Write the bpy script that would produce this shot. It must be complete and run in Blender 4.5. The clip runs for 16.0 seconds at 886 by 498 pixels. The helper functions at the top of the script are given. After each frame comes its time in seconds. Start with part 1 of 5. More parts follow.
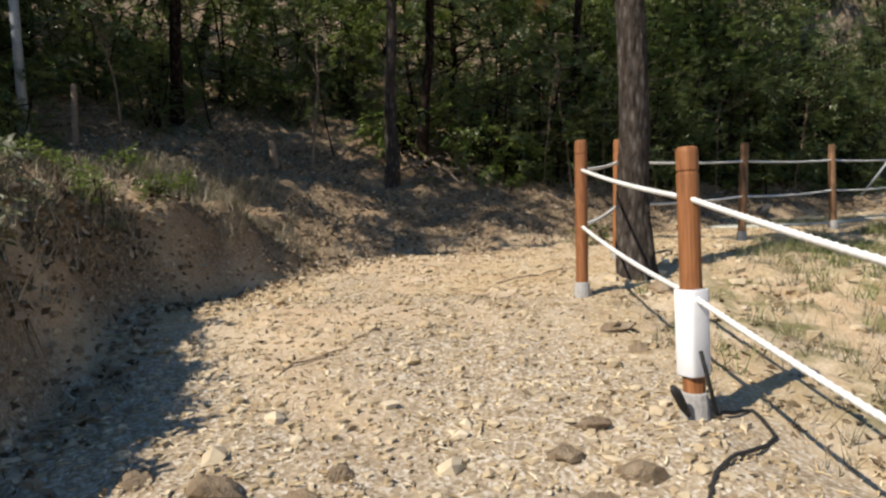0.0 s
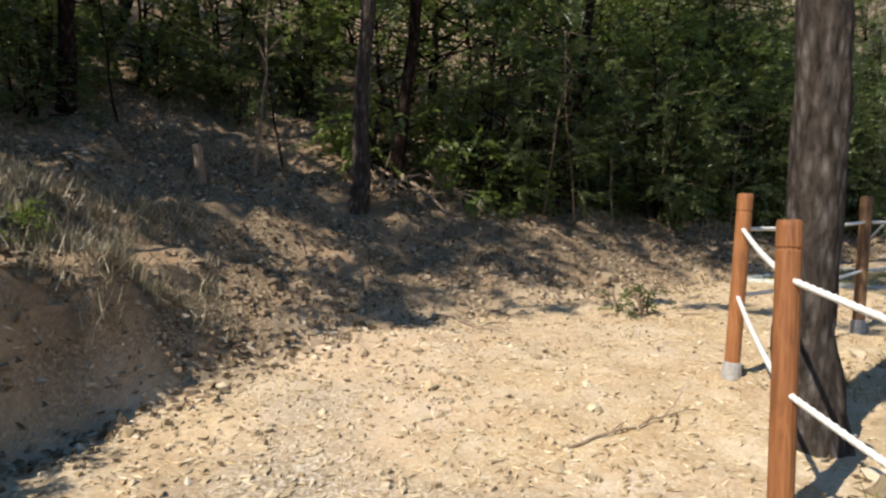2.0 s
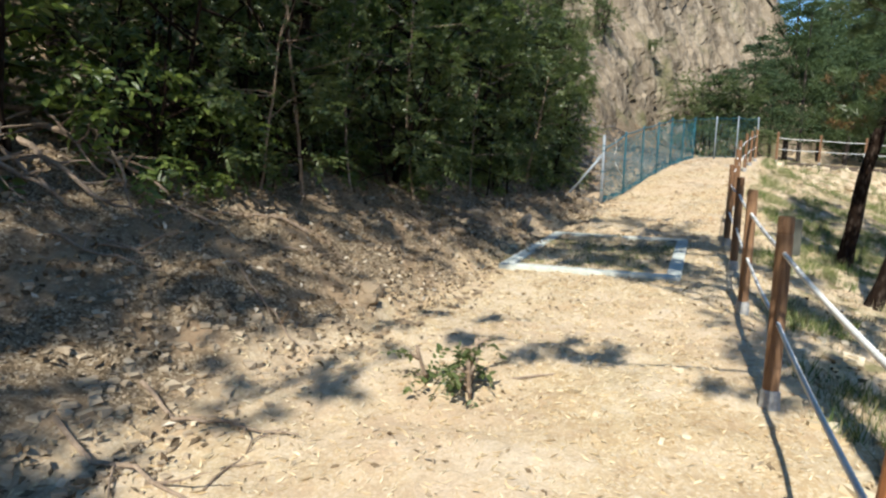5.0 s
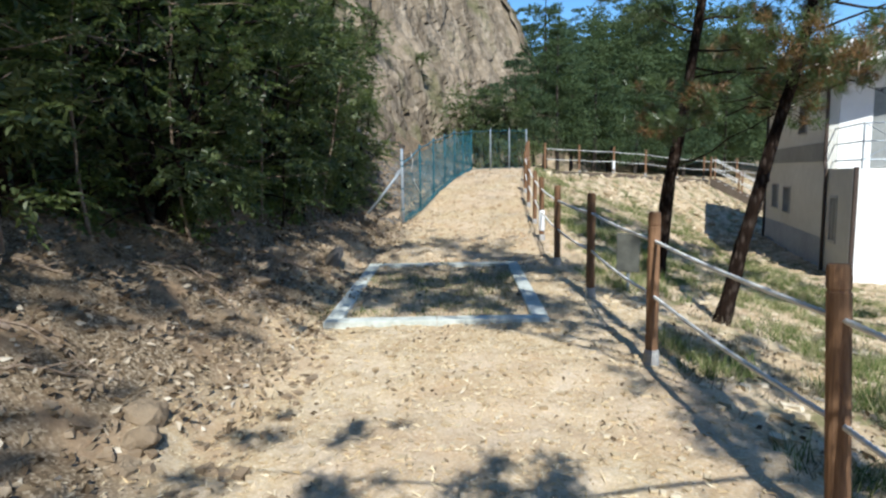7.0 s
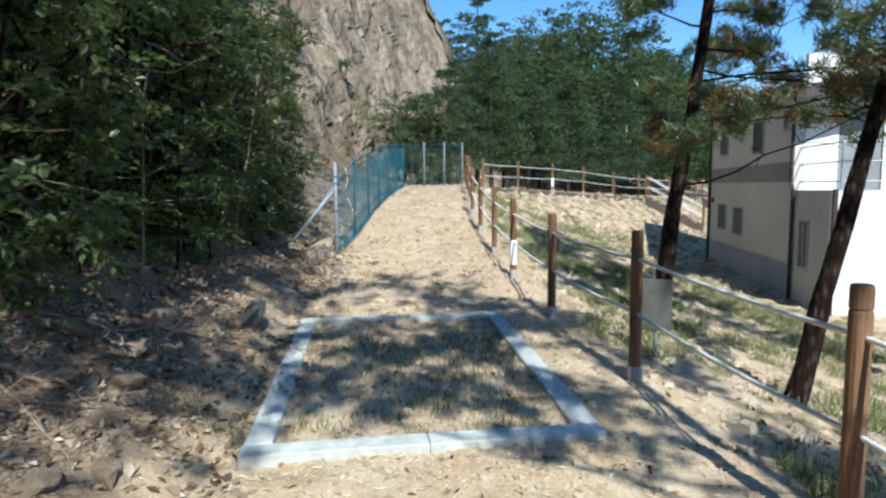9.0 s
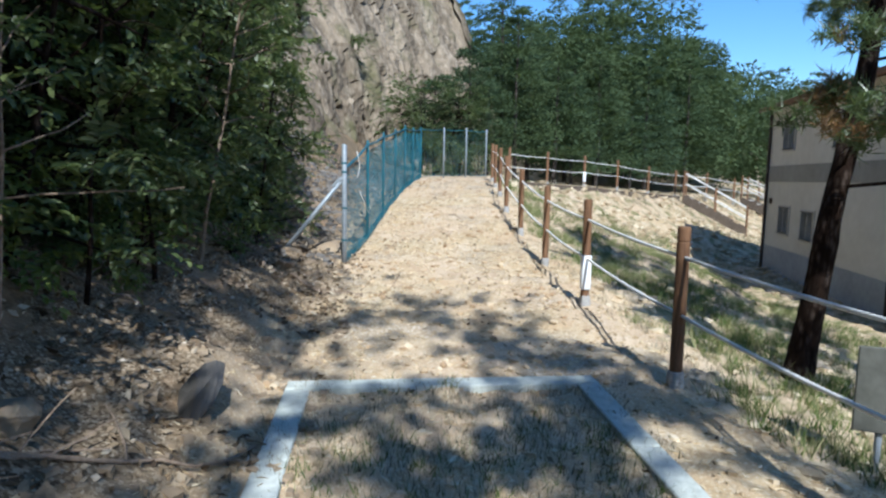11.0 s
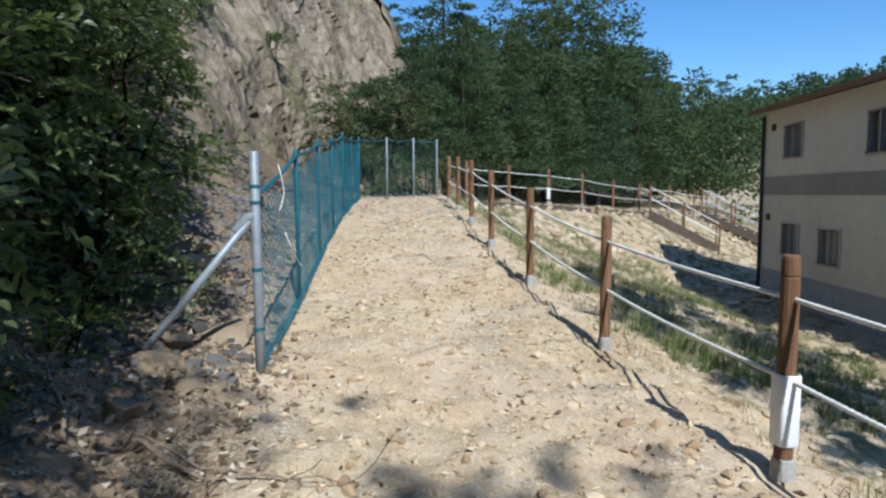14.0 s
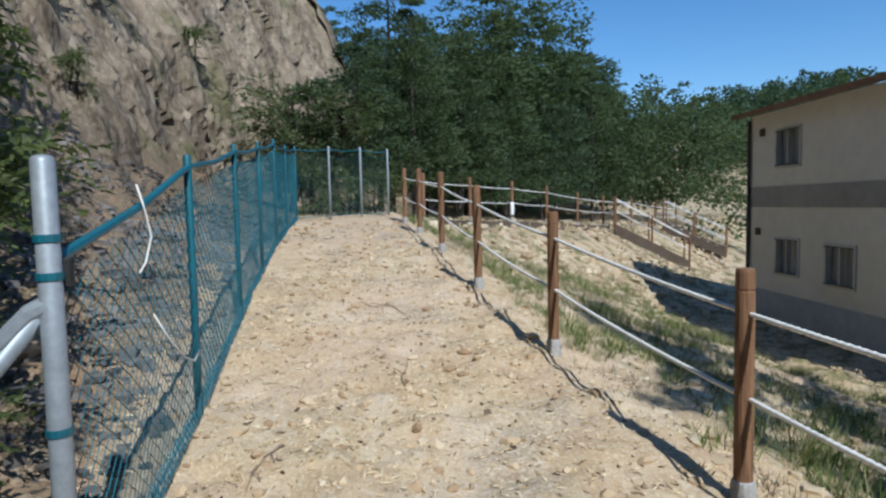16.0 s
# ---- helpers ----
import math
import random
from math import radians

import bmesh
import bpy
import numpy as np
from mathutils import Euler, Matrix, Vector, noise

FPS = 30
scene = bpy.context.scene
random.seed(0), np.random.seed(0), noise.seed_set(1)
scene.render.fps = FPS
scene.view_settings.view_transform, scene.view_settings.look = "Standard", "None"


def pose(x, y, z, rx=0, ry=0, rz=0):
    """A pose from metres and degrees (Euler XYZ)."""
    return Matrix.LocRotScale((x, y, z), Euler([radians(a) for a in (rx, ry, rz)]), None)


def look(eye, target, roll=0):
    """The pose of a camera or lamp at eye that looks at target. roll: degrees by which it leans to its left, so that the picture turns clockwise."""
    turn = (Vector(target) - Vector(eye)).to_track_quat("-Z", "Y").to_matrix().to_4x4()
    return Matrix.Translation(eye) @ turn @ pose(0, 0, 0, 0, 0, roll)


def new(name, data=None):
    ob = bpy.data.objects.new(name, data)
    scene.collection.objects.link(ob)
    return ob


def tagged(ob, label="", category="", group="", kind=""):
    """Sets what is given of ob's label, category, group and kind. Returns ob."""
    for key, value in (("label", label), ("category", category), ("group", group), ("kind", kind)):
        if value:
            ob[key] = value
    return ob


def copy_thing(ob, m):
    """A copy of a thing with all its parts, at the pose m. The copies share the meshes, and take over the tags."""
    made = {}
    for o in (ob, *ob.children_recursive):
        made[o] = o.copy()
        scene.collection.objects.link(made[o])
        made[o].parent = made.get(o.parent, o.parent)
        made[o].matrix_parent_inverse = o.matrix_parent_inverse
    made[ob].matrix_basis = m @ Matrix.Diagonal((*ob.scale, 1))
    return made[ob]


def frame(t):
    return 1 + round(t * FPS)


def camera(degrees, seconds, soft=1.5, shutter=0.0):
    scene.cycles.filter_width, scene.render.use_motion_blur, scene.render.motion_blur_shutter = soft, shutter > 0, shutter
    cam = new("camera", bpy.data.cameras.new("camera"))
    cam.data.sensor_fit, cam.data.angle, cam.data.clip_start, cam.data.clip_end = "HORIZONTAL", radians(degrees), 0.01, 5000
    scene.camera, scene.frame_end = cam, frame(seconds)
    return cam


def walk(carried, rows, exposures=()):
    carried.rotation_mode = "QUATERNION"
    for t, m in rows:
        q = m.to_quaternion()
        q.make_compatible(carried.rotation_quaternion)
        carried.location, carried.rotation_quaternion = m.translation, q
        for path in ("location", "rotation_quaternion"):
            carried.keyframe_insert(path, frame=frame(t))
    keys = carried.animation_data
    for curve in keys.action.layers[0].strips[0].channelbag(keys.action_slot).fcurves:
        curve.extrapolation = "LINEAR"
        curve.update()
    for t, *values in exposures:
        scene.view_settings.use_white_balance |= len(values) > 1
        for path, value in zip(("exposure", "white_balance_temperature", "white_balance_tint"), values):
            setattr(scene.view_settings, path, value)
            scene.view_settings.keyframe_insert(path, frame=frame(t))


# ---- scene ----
cam = camera(71.0, 16.0, 2.4)
PATH = [
    (0, (0.621, -0.196, 1.773), (1.451, 1.623, 1.715), -2.7),
    (0.3, (0.761, 0.150, 1.824), (1.607, 1.962, 1.783), -1.8),
    (0.5, (0.842, 0.411, 1.908), (1.670, 2.231, 1.859), -2.1),
    (1, (0.973, 1.050, 2.054), (1.843, 2.849, 1.977), -0.6),
    (1.5, (1.089, 1.659, 2.174), (2.027, 3.425, 2.122), 0.8),
    (2, (1.258, 2.254, 2.368), (2.244, 3.994, 2.306), 0.2),
    (2.5, (1.409, 2.774, 2.484), (2.559, 4.409, 2.400), -0.2),
    (3, (1.623, 3.284, 2.632), (2.833, 4.873, 2.532), -0.6),
    (3.5, (1.879, 3.782, 2.767), (3.117, 5.347, 2.648), -0.1),
    (4, (2.213, 4.225, 2.846), (3.522, 5.731, 2.710), 0.1),
    (4.5, (2.478, 4.590, 2.933), (3.970, 5.902, 2.708), 0.6),
    (5, (2.837, 5.016, 2.985), (4.534, 6.033, 2.693), 1.1),
    (5.2, (2.968, 5.166, 3.001), (4.720, 6.079, 2.691), 0.9),
    (7.3, (4.735, 6.490, 3.062), (6.705, 6.757, 2.826), -0.3),
    (7.5, (4.944, 6.592, 3.057), (6.917, 6.820, 2.819), 0.1),
    (8, (5.483, 6.803, 3.121), (7.455, 7.018, 2.864), -0.4),
    (8.3, (5.847, 6.953, 3.138), (7.822, 7.141, 2.879), -0.6),
    (8.5, (6.102, 7.024, 3.161), (8.081, 7.190, 2.933), -0.6),
    (9, (6.730, 7.201, 3.161), (8.719, 7.276, 2.959), -0.4),
    (11.3, (9.672, 7.832, 3.173), (11.657, 7.934, 2.946), 1.2),
    (11.5, (9.931, 7.893, 3.191), (11.916, 8.016, 2.972), 0.9),
    (12, (10.528, 8.050, 3.171), (12.508, 8.226, 2.950), 0.6),
    (12.5, (11.209, 8.150, 3.162), (13.191, 8.251, 2.915), 0.6),
    (13, (11.880, 8.269, 3.190), (13.863, 8.289, 2.939), 0.4),
    (13.5, (12.514, 8.404, 3.213), (14.501, 8.301, 3.014), 0.2),
    (14, (13.173, 8.490, 3.274), (15.161, 8.349, 3.097), -0.3),
    (14.5, (13.798, 8.537, 3.333), (15.777, 8.313, 3.154), -0.6),
    (15, (14.440, 8.572, 3.386), (16.411, 8.281, 3.213), -1.0),
    (15.5, (15.052, 8.655, 3.441), (17.027, 8.398, 3.261), -1.0),
    (16, (15.752, 8.652, 3.414), (17.719, 8.319, 3.273), -1.2),
]
walk(cam, [(t, look(eye, target, roll)) for t, eye, target, roll in PATH], [
    (0.0, 0.30, 6900, 11), (2.0, 0.50, 6800, 11), (3.5, 0.74, 6500, 7), (5.2, 0.68, 6300, 6), (7.3, 0.52, 5800, 6), (9.0, 0.58, 5600, 6), (12.0, 0.54, 5480, 7), (13.5, 0.36, 5520, 7), (16.0, 0.06, 5600, 7)])

# ---- world and sun ----
SUN_FROM = Vector((-0.70, -0.165, 0.72)).normalized()
world = bpy.data.worlds.new("world")
scene.world = world
world.use_nodes = True
wn = world.node_tree
sky = wn.nodes.new("ShaderNodeTexSky")
sky.sky_type = "NISHITA"
sky.sun_disc = False
sky.sun_elevation = math.asin(SUN_FROM.z)
sky.sun_rotation = math.atan2(SUN_FROM.x, SUN_FROM.y)
sky.air_density, sky.dust_density, sky.ozone_density = 1.0, 0.1, 3.0
vivid = wn.nodes.new("ShaderNodeHueSaturation")
vivid.inputs["Saturation"].default_value = 1.2
wn.links.new(sky.outputs[0], vivid.inputs["Color"])
wn.links.new(vivid.outputs[0], wn.nodes["Background"].inputs[0])
wn.nodes["Background"].inputs[1].default_value = 0.12
sun_data = bpy.data.lights.new("sun", "SUN")
sun_data.energy, sun_data.angle, sun_data.color = 5.0, radians(0.5), (1.0, 0.94, 0.84)
sun = new("sun", sun_data)
sun.matrix_basis = look(SUN_FROM * 60, (0, 0, 0))


# ---- materials ----
class Mat:
    """A small wrapper for building node materials."""

    def __init__(self, name, rough=0.8, metal=0.0, spec=0.3):
        self.m = bpy.data.materials.new(name)
        self.m.use_nodes = True
        self.t = self.m.node_tree
        self.b = self.t.nodes["Principled BSDF"]
        self.b.inputs["Roughness"].default_value = rough
        self.b.inputs["Metallic"].default_value = metal
        self.b.inputs["Specular IOR Level"].default_value = spec
        self.co = None

    def node(self, kind, **kw):
        n = self.t.nodes.new(kind)
        for k, v in kw.items():
            if k in n.inputs:
                n.inputs[k].default_value = v
        return n

    def link(self, a, b):
        self.t.links.new(a, b)

    def coords(self, stretch=(1, 1, 1)):
        tc = self.node("ShaderNodeTexCoord")
        mp = self.node("ShaderNodeMapping")
        mp.inputs["Scale"].default_value = stretch
        self.link(tc.outputs["Object"], mp.inputs["Vector"])
        return mp.outputs[0]

    def noise(self, scale, detail=5.0, rough=0.6, stretch=(1, 1, 1), dist=0.0):
        n = self.node("ShaderNodeTexNoise", Scale=scale, Detail=detail, Roughness=rough, Distortion=dist)
        self.link(self.coords(stretch), n.inputs["Vector"])
        return n.outputs["Fac"]

    def voronoi(self, scale, out="Color", stretch=(1, 1, 1)):
        n = self.node("ShaderNodeTexVoronoi", Scale=scale)
        self.link(self.coords(stretch), n.inputs["Vector"])
        return n.outputs[out]

    def ramp(self, fac, stops):
        r = self.node("ShaderNodeValToRGB")
        e = r.color_ramp.elements
        while len(e) < len(stops):
            e.new(0.5)
        for el, (p, c) in zip(e, stops):
            el.position, el.color = p, (*c, 1)
        self.link(fac, r.inputs[0])
        return r.outputs[0]

    def span(self, fac, a, b, lo=0.0, hi=1.0):
        r = self.node("ShaderNodeMapRange")
        for i, v in enumerate((a, b, lo, hi)):
            r.inputs[i + 1].default_value = v
        self.link(fac, r.inputs[0])
        return r.outputs[0]

    def mix(self, fac, a, b, mode="MIX"):
        n = self.t.nodes.new("ShaderNodeMix")
        n.data_type, n.blend_type = "RGBA", mode
        for v, i in ((fac, 0), (a, 6), (b, 7)):
            if isinstance(v, (int, float)):
                n.inputs[i].default_value = v
            elif isinstance(v, tuple):
                n.inputs[i].default_value = (*v, 1)
            else:
                self.link(v, n.inputs[i])
        return n.outputs[2]

    def attr(self, name):
        n = self.node("ShaderNodeAttribute")
        n.attribute_name = name
        return n.outputs["Fac"]

    def random(self):
        return self.node("ShaderNodeObjectInfo").outputs["Random"]

    def island(self):
        return self.node("ShaderNodeNewGeometry").outputs["Random Per Island"]

    def color(self, c):
        if isinstance(c, tuple):
            self.b.inputs["Base Color"].default_value = (*c, 1)
        else:
            self.link(c, self.b.inputs["Base Color"])
        return self

    def bump(self, fac, strength=0.4, distance=0.02):
        n = self.node("ShaderNodeBump", Strength=strength, Distance=distance)
        self.link(fac, n.inputs["Height"])
        self.link(n.outputs[0], self.b.inputs["Normal"])
        return self


def ground_material():
    m = Mat("dry_ground", 0.95, spec=0.1)
    coarse, fine, grit = m.noise(0.7, 6), m.noise(9, 8, 0.7), m.noise(55, 4, 0.7)
    chips = m.voronoi(62)
    chip_v = m.node("ShaderNodeSeparateColor")
    m.link(chips, chip_v.inputs[0])
    straw = m.ramp(fine, [(0.25, (0.30, 0.21, 0.115)), (0.45, (0.47, 0.36, 0.215)), (0.62, (0.60, 0.485, 0.31)), (0.8, (0.72, 0.62, 0.44))])
    straw = m.mix(m.span(coarse, 0.35, 0.65, 0.0, 0.5), straw, (0.56, 0.37, 0.19))
    straw = m.mix(m.span(chip_v.outputs[0], 0.55, 1.0, 0.0, 0.65), straw, (0.70, 0.61, 0.46))
    patch, clod = m.noise(2.3, 5, 0.6), m.noise(0.45, 4, 0.6)
    straw = m.mix(m.span(patch, 0.50, 0.66, 0.0, 0.55), straw, (0.70, 0.59, 0.45))
    straw = m.mix(m.span(patch, 0.47, 0.33, 0.0, 0.5), straw, (0.44, 0.30, 0.185))
    straw = m.mix(m.span(clod, 0.42, 0.62, 0.0, 0.45), straw, (0.63, 0.48, 0.355))
    stony = m.ramp(chip_v.outputs[1], [(0.0, (0.25, 0.19, 0.125)), (0.4, (0.40, 0.32, 0.225)), (0.75, (0.52, 0.43, 0.315)), (1.0, (0.66, 0.61, 0.53))])
    litter = m.ramp(chip_v.outputs[2], [(0.0, (0.06, 0.042, 0.025)), (0.35, (0.14, 0.10, 0.062)), (0.7, (0.24, 0.18, 0.115)), (1.0, (0.40, 0.33, 0.24))])
    soil = m.ramp(fine, [(0.3, (0.19, 0.12, 0.072)), (0.6, (0.36, 0.255, 0.158)), (0.8, (0.46, 0.35, 0.235))])
    litter = m.mix(m.span(m.noise(1.3, 5), 0.50, 0.62), litter, soil)
    grassy = m.mix(m.span(m.noise(2.2, 6), 0.48, 0.62), straw, (0.20, 0.19, 0.085))
    c = m.mix(m.attr("stony"), straw, stony)
    c = m.mix(m.attr("grassy"), c, grassy)
    c = m.mix(m.attr("litter"), c, litter)
    c = m.mix(m.span(grit, 0.35, 0.7, 0.0, 0.35), c, (0.16, 0.12, 0.08))
    m.color(c)
    h = m.mix(0.5, fine, chips)
    m.bump(h, 0.85, 0.045)
    return m.m


def leaf_material(name, dark, light, back=0.35, rough=0.38, spec=0.5):
    m = Mat(name, rough, spec=spec)
    c = m.ramp(m.island(), [(0.0, dark), (0.7, tuple((a + b) / 2 for a, b in zip(dark, light))), (1.0, light)])
    c = m.mix(m.span(m.random(), 0, 1, 0.0, 0.35), c, (0.10, 0.12, 0.03))
    m.color(c)
    tr = m.node("ShaderNodeBsdfTranslucent")
    m.link(m.mix(0.4, c, (0.22, 0.30, 0.05)), tr.inputs[0])
    mx = m.node("ShaderNodeMixShader", Fac=back)
    m.link(m.b.outputs[0], mx.inputs[1])
    m.link(tr.outputs[0], mx.inputs[2])
    m.link(mx.outputs[0], m.t.nodes["Material Output"].inputs[0])
    return m.m


def bark_material(name, dark, light):
    m = Mat(name, 0.95, spec=0.1)
    f = m.noise(17, 7, 0.7, (1.5, 1.5, 0.5), 0.3)
    v = m.voronoi(16, "Distance", (1.3, 1.3, 0.42))
    m.color(m.mix(m.span(v, 0.0, 0.5), m.ramp(f, [(0.3, dark), (0.7, light)]), light, "OVERLAY"))
    m.bump(m.mix(0.5, f, v), 1.0, 0.045)
    return m.m


def wood_post_material(name, weathered):
    m = Mat(name, 0.6 + 0.2 * weathered, spec=0.3)
    g = m.noise(14, 6, 0.7, (3, 3, 0.25), 0.6)
    c = m.ramp(g, [(0.25, (0.13, 0.052, 0.022)), (0.5, (0.29, 0.12, 0.046)), (0.75, (0.40, 0.18, 0.075))])
    c = m.mix(weathered * 0.75, c, m.ramp(g, [(0.3, (0.075, 0.05, 0.032)), (0.55, (0.19, 0.12, 0.07)), (0.8, (0.30, 0.20, 0.12))]))
    c = m.mix(m.span(m.random(), 0, 1, 0.0, 0.45), c, (0.45, 0.35, 0.28), "MULTIPLY")
    m.color(c)
    m.bump(g, 0.35, 0.006)
    return m.m


def speckled(name, base, var, scale=30.0, rough=0.8, metal=0.0, bump=0.3, dist=0.006, spec=0.3):
    m = Mat(name, rough, metal, spec)
    f = m.noise(scale, 6, 0.65)
    big = m.noise(scale * 0.08, 4)
    c = m.mix(m.span(f, 0.35, 0.7), base, var)
    c = m.mix(m.span(big, 0.4, 0.7, 0, 0.35), c, var, "MULTIPLY")
    m.color(c)
    if bump:
        m.bump(f, bump, dist)
    return m.m


def rock_material(name, lo, mid, hi, moss=False):
    m = Mat(name, 0.9, spec=0.15)
    a, b = m.noise(0.35, 8, 0.62, (1, 1, 0.45), 0.5), m.noise(3.2, 8, 0.68, (1, 1, 0.6))
    c = m.ramp(a, [(0.32, lo), (0.48, mid), (0.66, hi)])
    c = m.mix(m.span(b, 0.35, 0.7), c, m.mix(0.5, lo, c), "MIX")
    if moss:
        c = m.mix(m.span(m.noise(6.5, 6, 0.7, (1.5, 1.5, 0.25)), 0.45, 0.70, 0.0, 0.5), c, (0.33, 0.275, 0.205))
        c = m.mix(m.span(m.noise(1.3, 7, 0.7, (1, 1, 0.4), 0.6), 0.50, 0.66, 0.0, 0.65), c, (0.40, 0.33, 0.245))
        c = m.mix(m.span(m.noise(2.1, 6, 0.7, (1, 1, 0.16), 0.3), 0.56, 0.70, 0.0, 0.7), c, (0.06, 0.048, 0.034))
        c = m.mix(m.span(m.noise(0.30, 5, 0.65), 0.53, 0.66, 0.0, 0.75), c, (0.085, 0.085, 0.035))
    m.color(c)
    m.bump(m.mix(0.5, a, b), 0.9, 0.12)
    return m.m


def stone_material():
    m = Mat("loose_stone", 0.9, spec=0.15)
    f = m.noise(12, 6, 0.65)
    base = m.ramp(m.island(), [(0.0, (0.33, 0.255, 0.155)), (0.5, (0.51, 0.415, 0.27)), (1.0, (0.70, 0.61, 0.45))])
    base = m.mix(m.span(m.random(), 0, 1, 0.0, 0.4), base, (0.40, 0.28, 0.17))
    m.color(m.mix(m.span(f, 0.35, 0.7, 0, 0.4), base, (0.25, 0.19, 0.13)))
    m.bump(f, 0.5, 0.01)
    return m.m


def scatter_material(name, stops):
    m = Mat(name, 0.85, spec=0.15)
    m.color(m.ramp(m.island(), stops))
    return m.m


GROUND = ground_material()
LEAF_DARK = leaf_material("evergreen_leaf", (0.05, 0.078, 0.032), (0.19, 0.228, 0.096), 0.45)
LEAF_DUSTY = leaf_material("dusty_weed_leaf", (0.10, 0.105, 0.06), (0.34, 0.33, 0.24), 0.3)
LEAF_FRESH = leaf_material("fresh_leaf", (0.08, 0.125, 0.03), (0.25, 0.31, 0.08), 0.48)
NEEDLE = leaf_material("pine_needle", (0.045, 0.075, 0.036), (0.13, 0.18, 0.08), 0.35)
NEEDLE_DRY = leaf_material("dry_needle", (0.12, 0.055, 0.025), (0.25, 0.13, 0.06), 0.25)
WOODS = leaf_material("distant_foliage", (0.034, 0.058, 0.037), (0.090, 0.132, 0.074), 0.3, 0.75, 0.1)
BARK = bark_material("pine_bark", (0.035, 0.030, 0.027), (0.20, 0.18, 0.165))
BARK_DARK = bark_material("dark_bark", (0.03, 0.022, 0.018), (0.11, 0.085, 0.07))
TWIG = speckled("dry_twig", (0.33, 0.25, 0.18), (0.17, 0.12, 0.085), 40)
POST = wood_post_material("brown_post", 0.0)
POST_OLD = wood_post_material("weathered_post", 1.0)
CONCRETE = speckled("grey_concrete", (0.42, 0.41, 0.39), (0.27, 0.26, 0.25), 35)
ROPE = speckled("white_rope", (0.80, 0.79, 0.76), (0.62, 0.61, 0.58), 60, 0.75, bump=0.2, dist=0.002)
SLEEVE = speckled("white_plastic", (0.82, 0.83, 0.84), (0.70, 0.71, 0.73), 6, 0.4, bump=0.05)
STEEL = speckled("galvanised_steel", (0.37, 0.41, 0.45), (0.28, 0.31, 0.34), 25, 0.5, 0.35, bump=0.05)
TEAL = speckled("teal_coated_wire", (0.010, 0.13, 0.175), (0.016, 0.085, 0.12), 20, 0.45, bump=0.0, spec=0.5)
KERB = speckled("pale_kerb", (0.60, 0.62, 0.57), (0.40, 0.42, 0.38), 12, 0.85)
ROCK = rock_material("cliff_rock", (0.05, 0.037, 0.025), (0.155, 0.12, 0.083), (0.36, 0.285, 0.20), True)
STONE = stone_material()
CLOD = scatter_material("dry_clod", [(0.0, (0.30, 0.20, 0.115)), (0.5, (0.46, 0.345, 0.215)), (1.0, (0.56, 0.45, 0.31))])
ROCK_BROWN = rock_material("brown_boulder", (0.20, 0.145, 0.095), (0.34, 0.26, 0.175), (0.48, 0.39, 0.28))
DARK_STONE = rock_material("dark_slab_rock", (0.06, 0.055, 0.05), (0.17, 0.155, 0.14), (0.30, 0.28, 0.26))
LITTER = scatter_material("dead_leaf", [(0.0, (0.075, 0.05, 0.03)), (0.5, (0.19, 0.14, 0.088)), (0.85, (0.33, 0.265, 0.185)), (1.0, (0.56, 0.49, 0.39))])
STRAW = scatter_material("dry_straw", [(0.0, (0.34, 0.24, 0.13)), (0.5, (0.55, 0.43, 0.26)), (1.0, (0.74, 0.65, 0.47))])
WEEDS = scatter_material("dry_weeds", [(0.0, (0.09, 0.085, 0.05)), (0.5, (0.20, 0.17, 0.11)), (0.8, (0.32, 0.27, 0.19)), (1.0, (0.50, 0.44, 0.34))])
GRASS = scatter_material("dry_and_green_grass", [(0.0, (0.05, 0.085, 0.02)), (0.6, (0.12, 0.16, 0.045)), (0.8, (0.26, 0.25, 0.11)), (1.0, (0.50, 0.43, 0.26))])
# Shade and sun on the house walls are put into these two plaster tones
PLASTER = speckled("cream_plaster_shade_tone", (0.62, 0.61, 0.555), (0.55, 0.54, 0.49), 3, 0.85, bump=0.1)
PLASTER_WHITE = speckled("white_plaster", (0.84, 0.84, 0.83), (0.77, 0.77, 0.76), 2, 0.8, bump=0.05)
BAND = speckled("grey_band_paint", (0.30, 0.30, 0.28), (0.25, 0.25, 0.235), 4, 0.85, bump=0.1)
BASE_TONE = speckled("blue_grey_base", (0.36, 0.39, 0.42), (0.29, 0.32, 0.35), 5, 0.85, bump=0.1)
ROOF = speckled("brown_roof_sheet", (0.26, 0.15, 0.09), (0.18, 0.11, 0.07), 8, 0.6)
DARK_TRIM = speckled("dark_brown_trim", (0.07, 0.05, 0.04), (0.05, 0.035, 0.03), 10, 0.6)
BLACK = speckled("black_rubber", (0.02, 0.02, 0.02), (0.035, 0.035, 0.035), 30, 0.6)
SIGN_GREY = speckled("grey_sheet_metal", (0.30, 0.31, 0.30), (0.24, 0.25, 0.24), 12, 0.55, 0.2, bump=0.05)
FRAME_GREY = speckled("pale_window_frame", (0.46, 0.46, 0.44), (0.38, 0.38, 0.36), 12, 0.5, bump=0.05)
SIGN_DULL = speckled("weathered_board_paint", (0.14, 0.14, 0.12), (0.09, 0.09, 0.075), 9, 0.7, bump=0.05)
BEAM = speckled("dark_timber_beam", (0.13, 0.10, 0.075), (0.08, 0.06, 0.045), 14, 0.85)
DECK = speckled("weathered_boards", (0.46, 0.42, 0.36), (0.32, 0.28, 0.24), 14, 0.85)
GLASS = Mat("dull_window_glass", 0.22, spec=0.5).color((0.26, 0.265, 0.255)).m


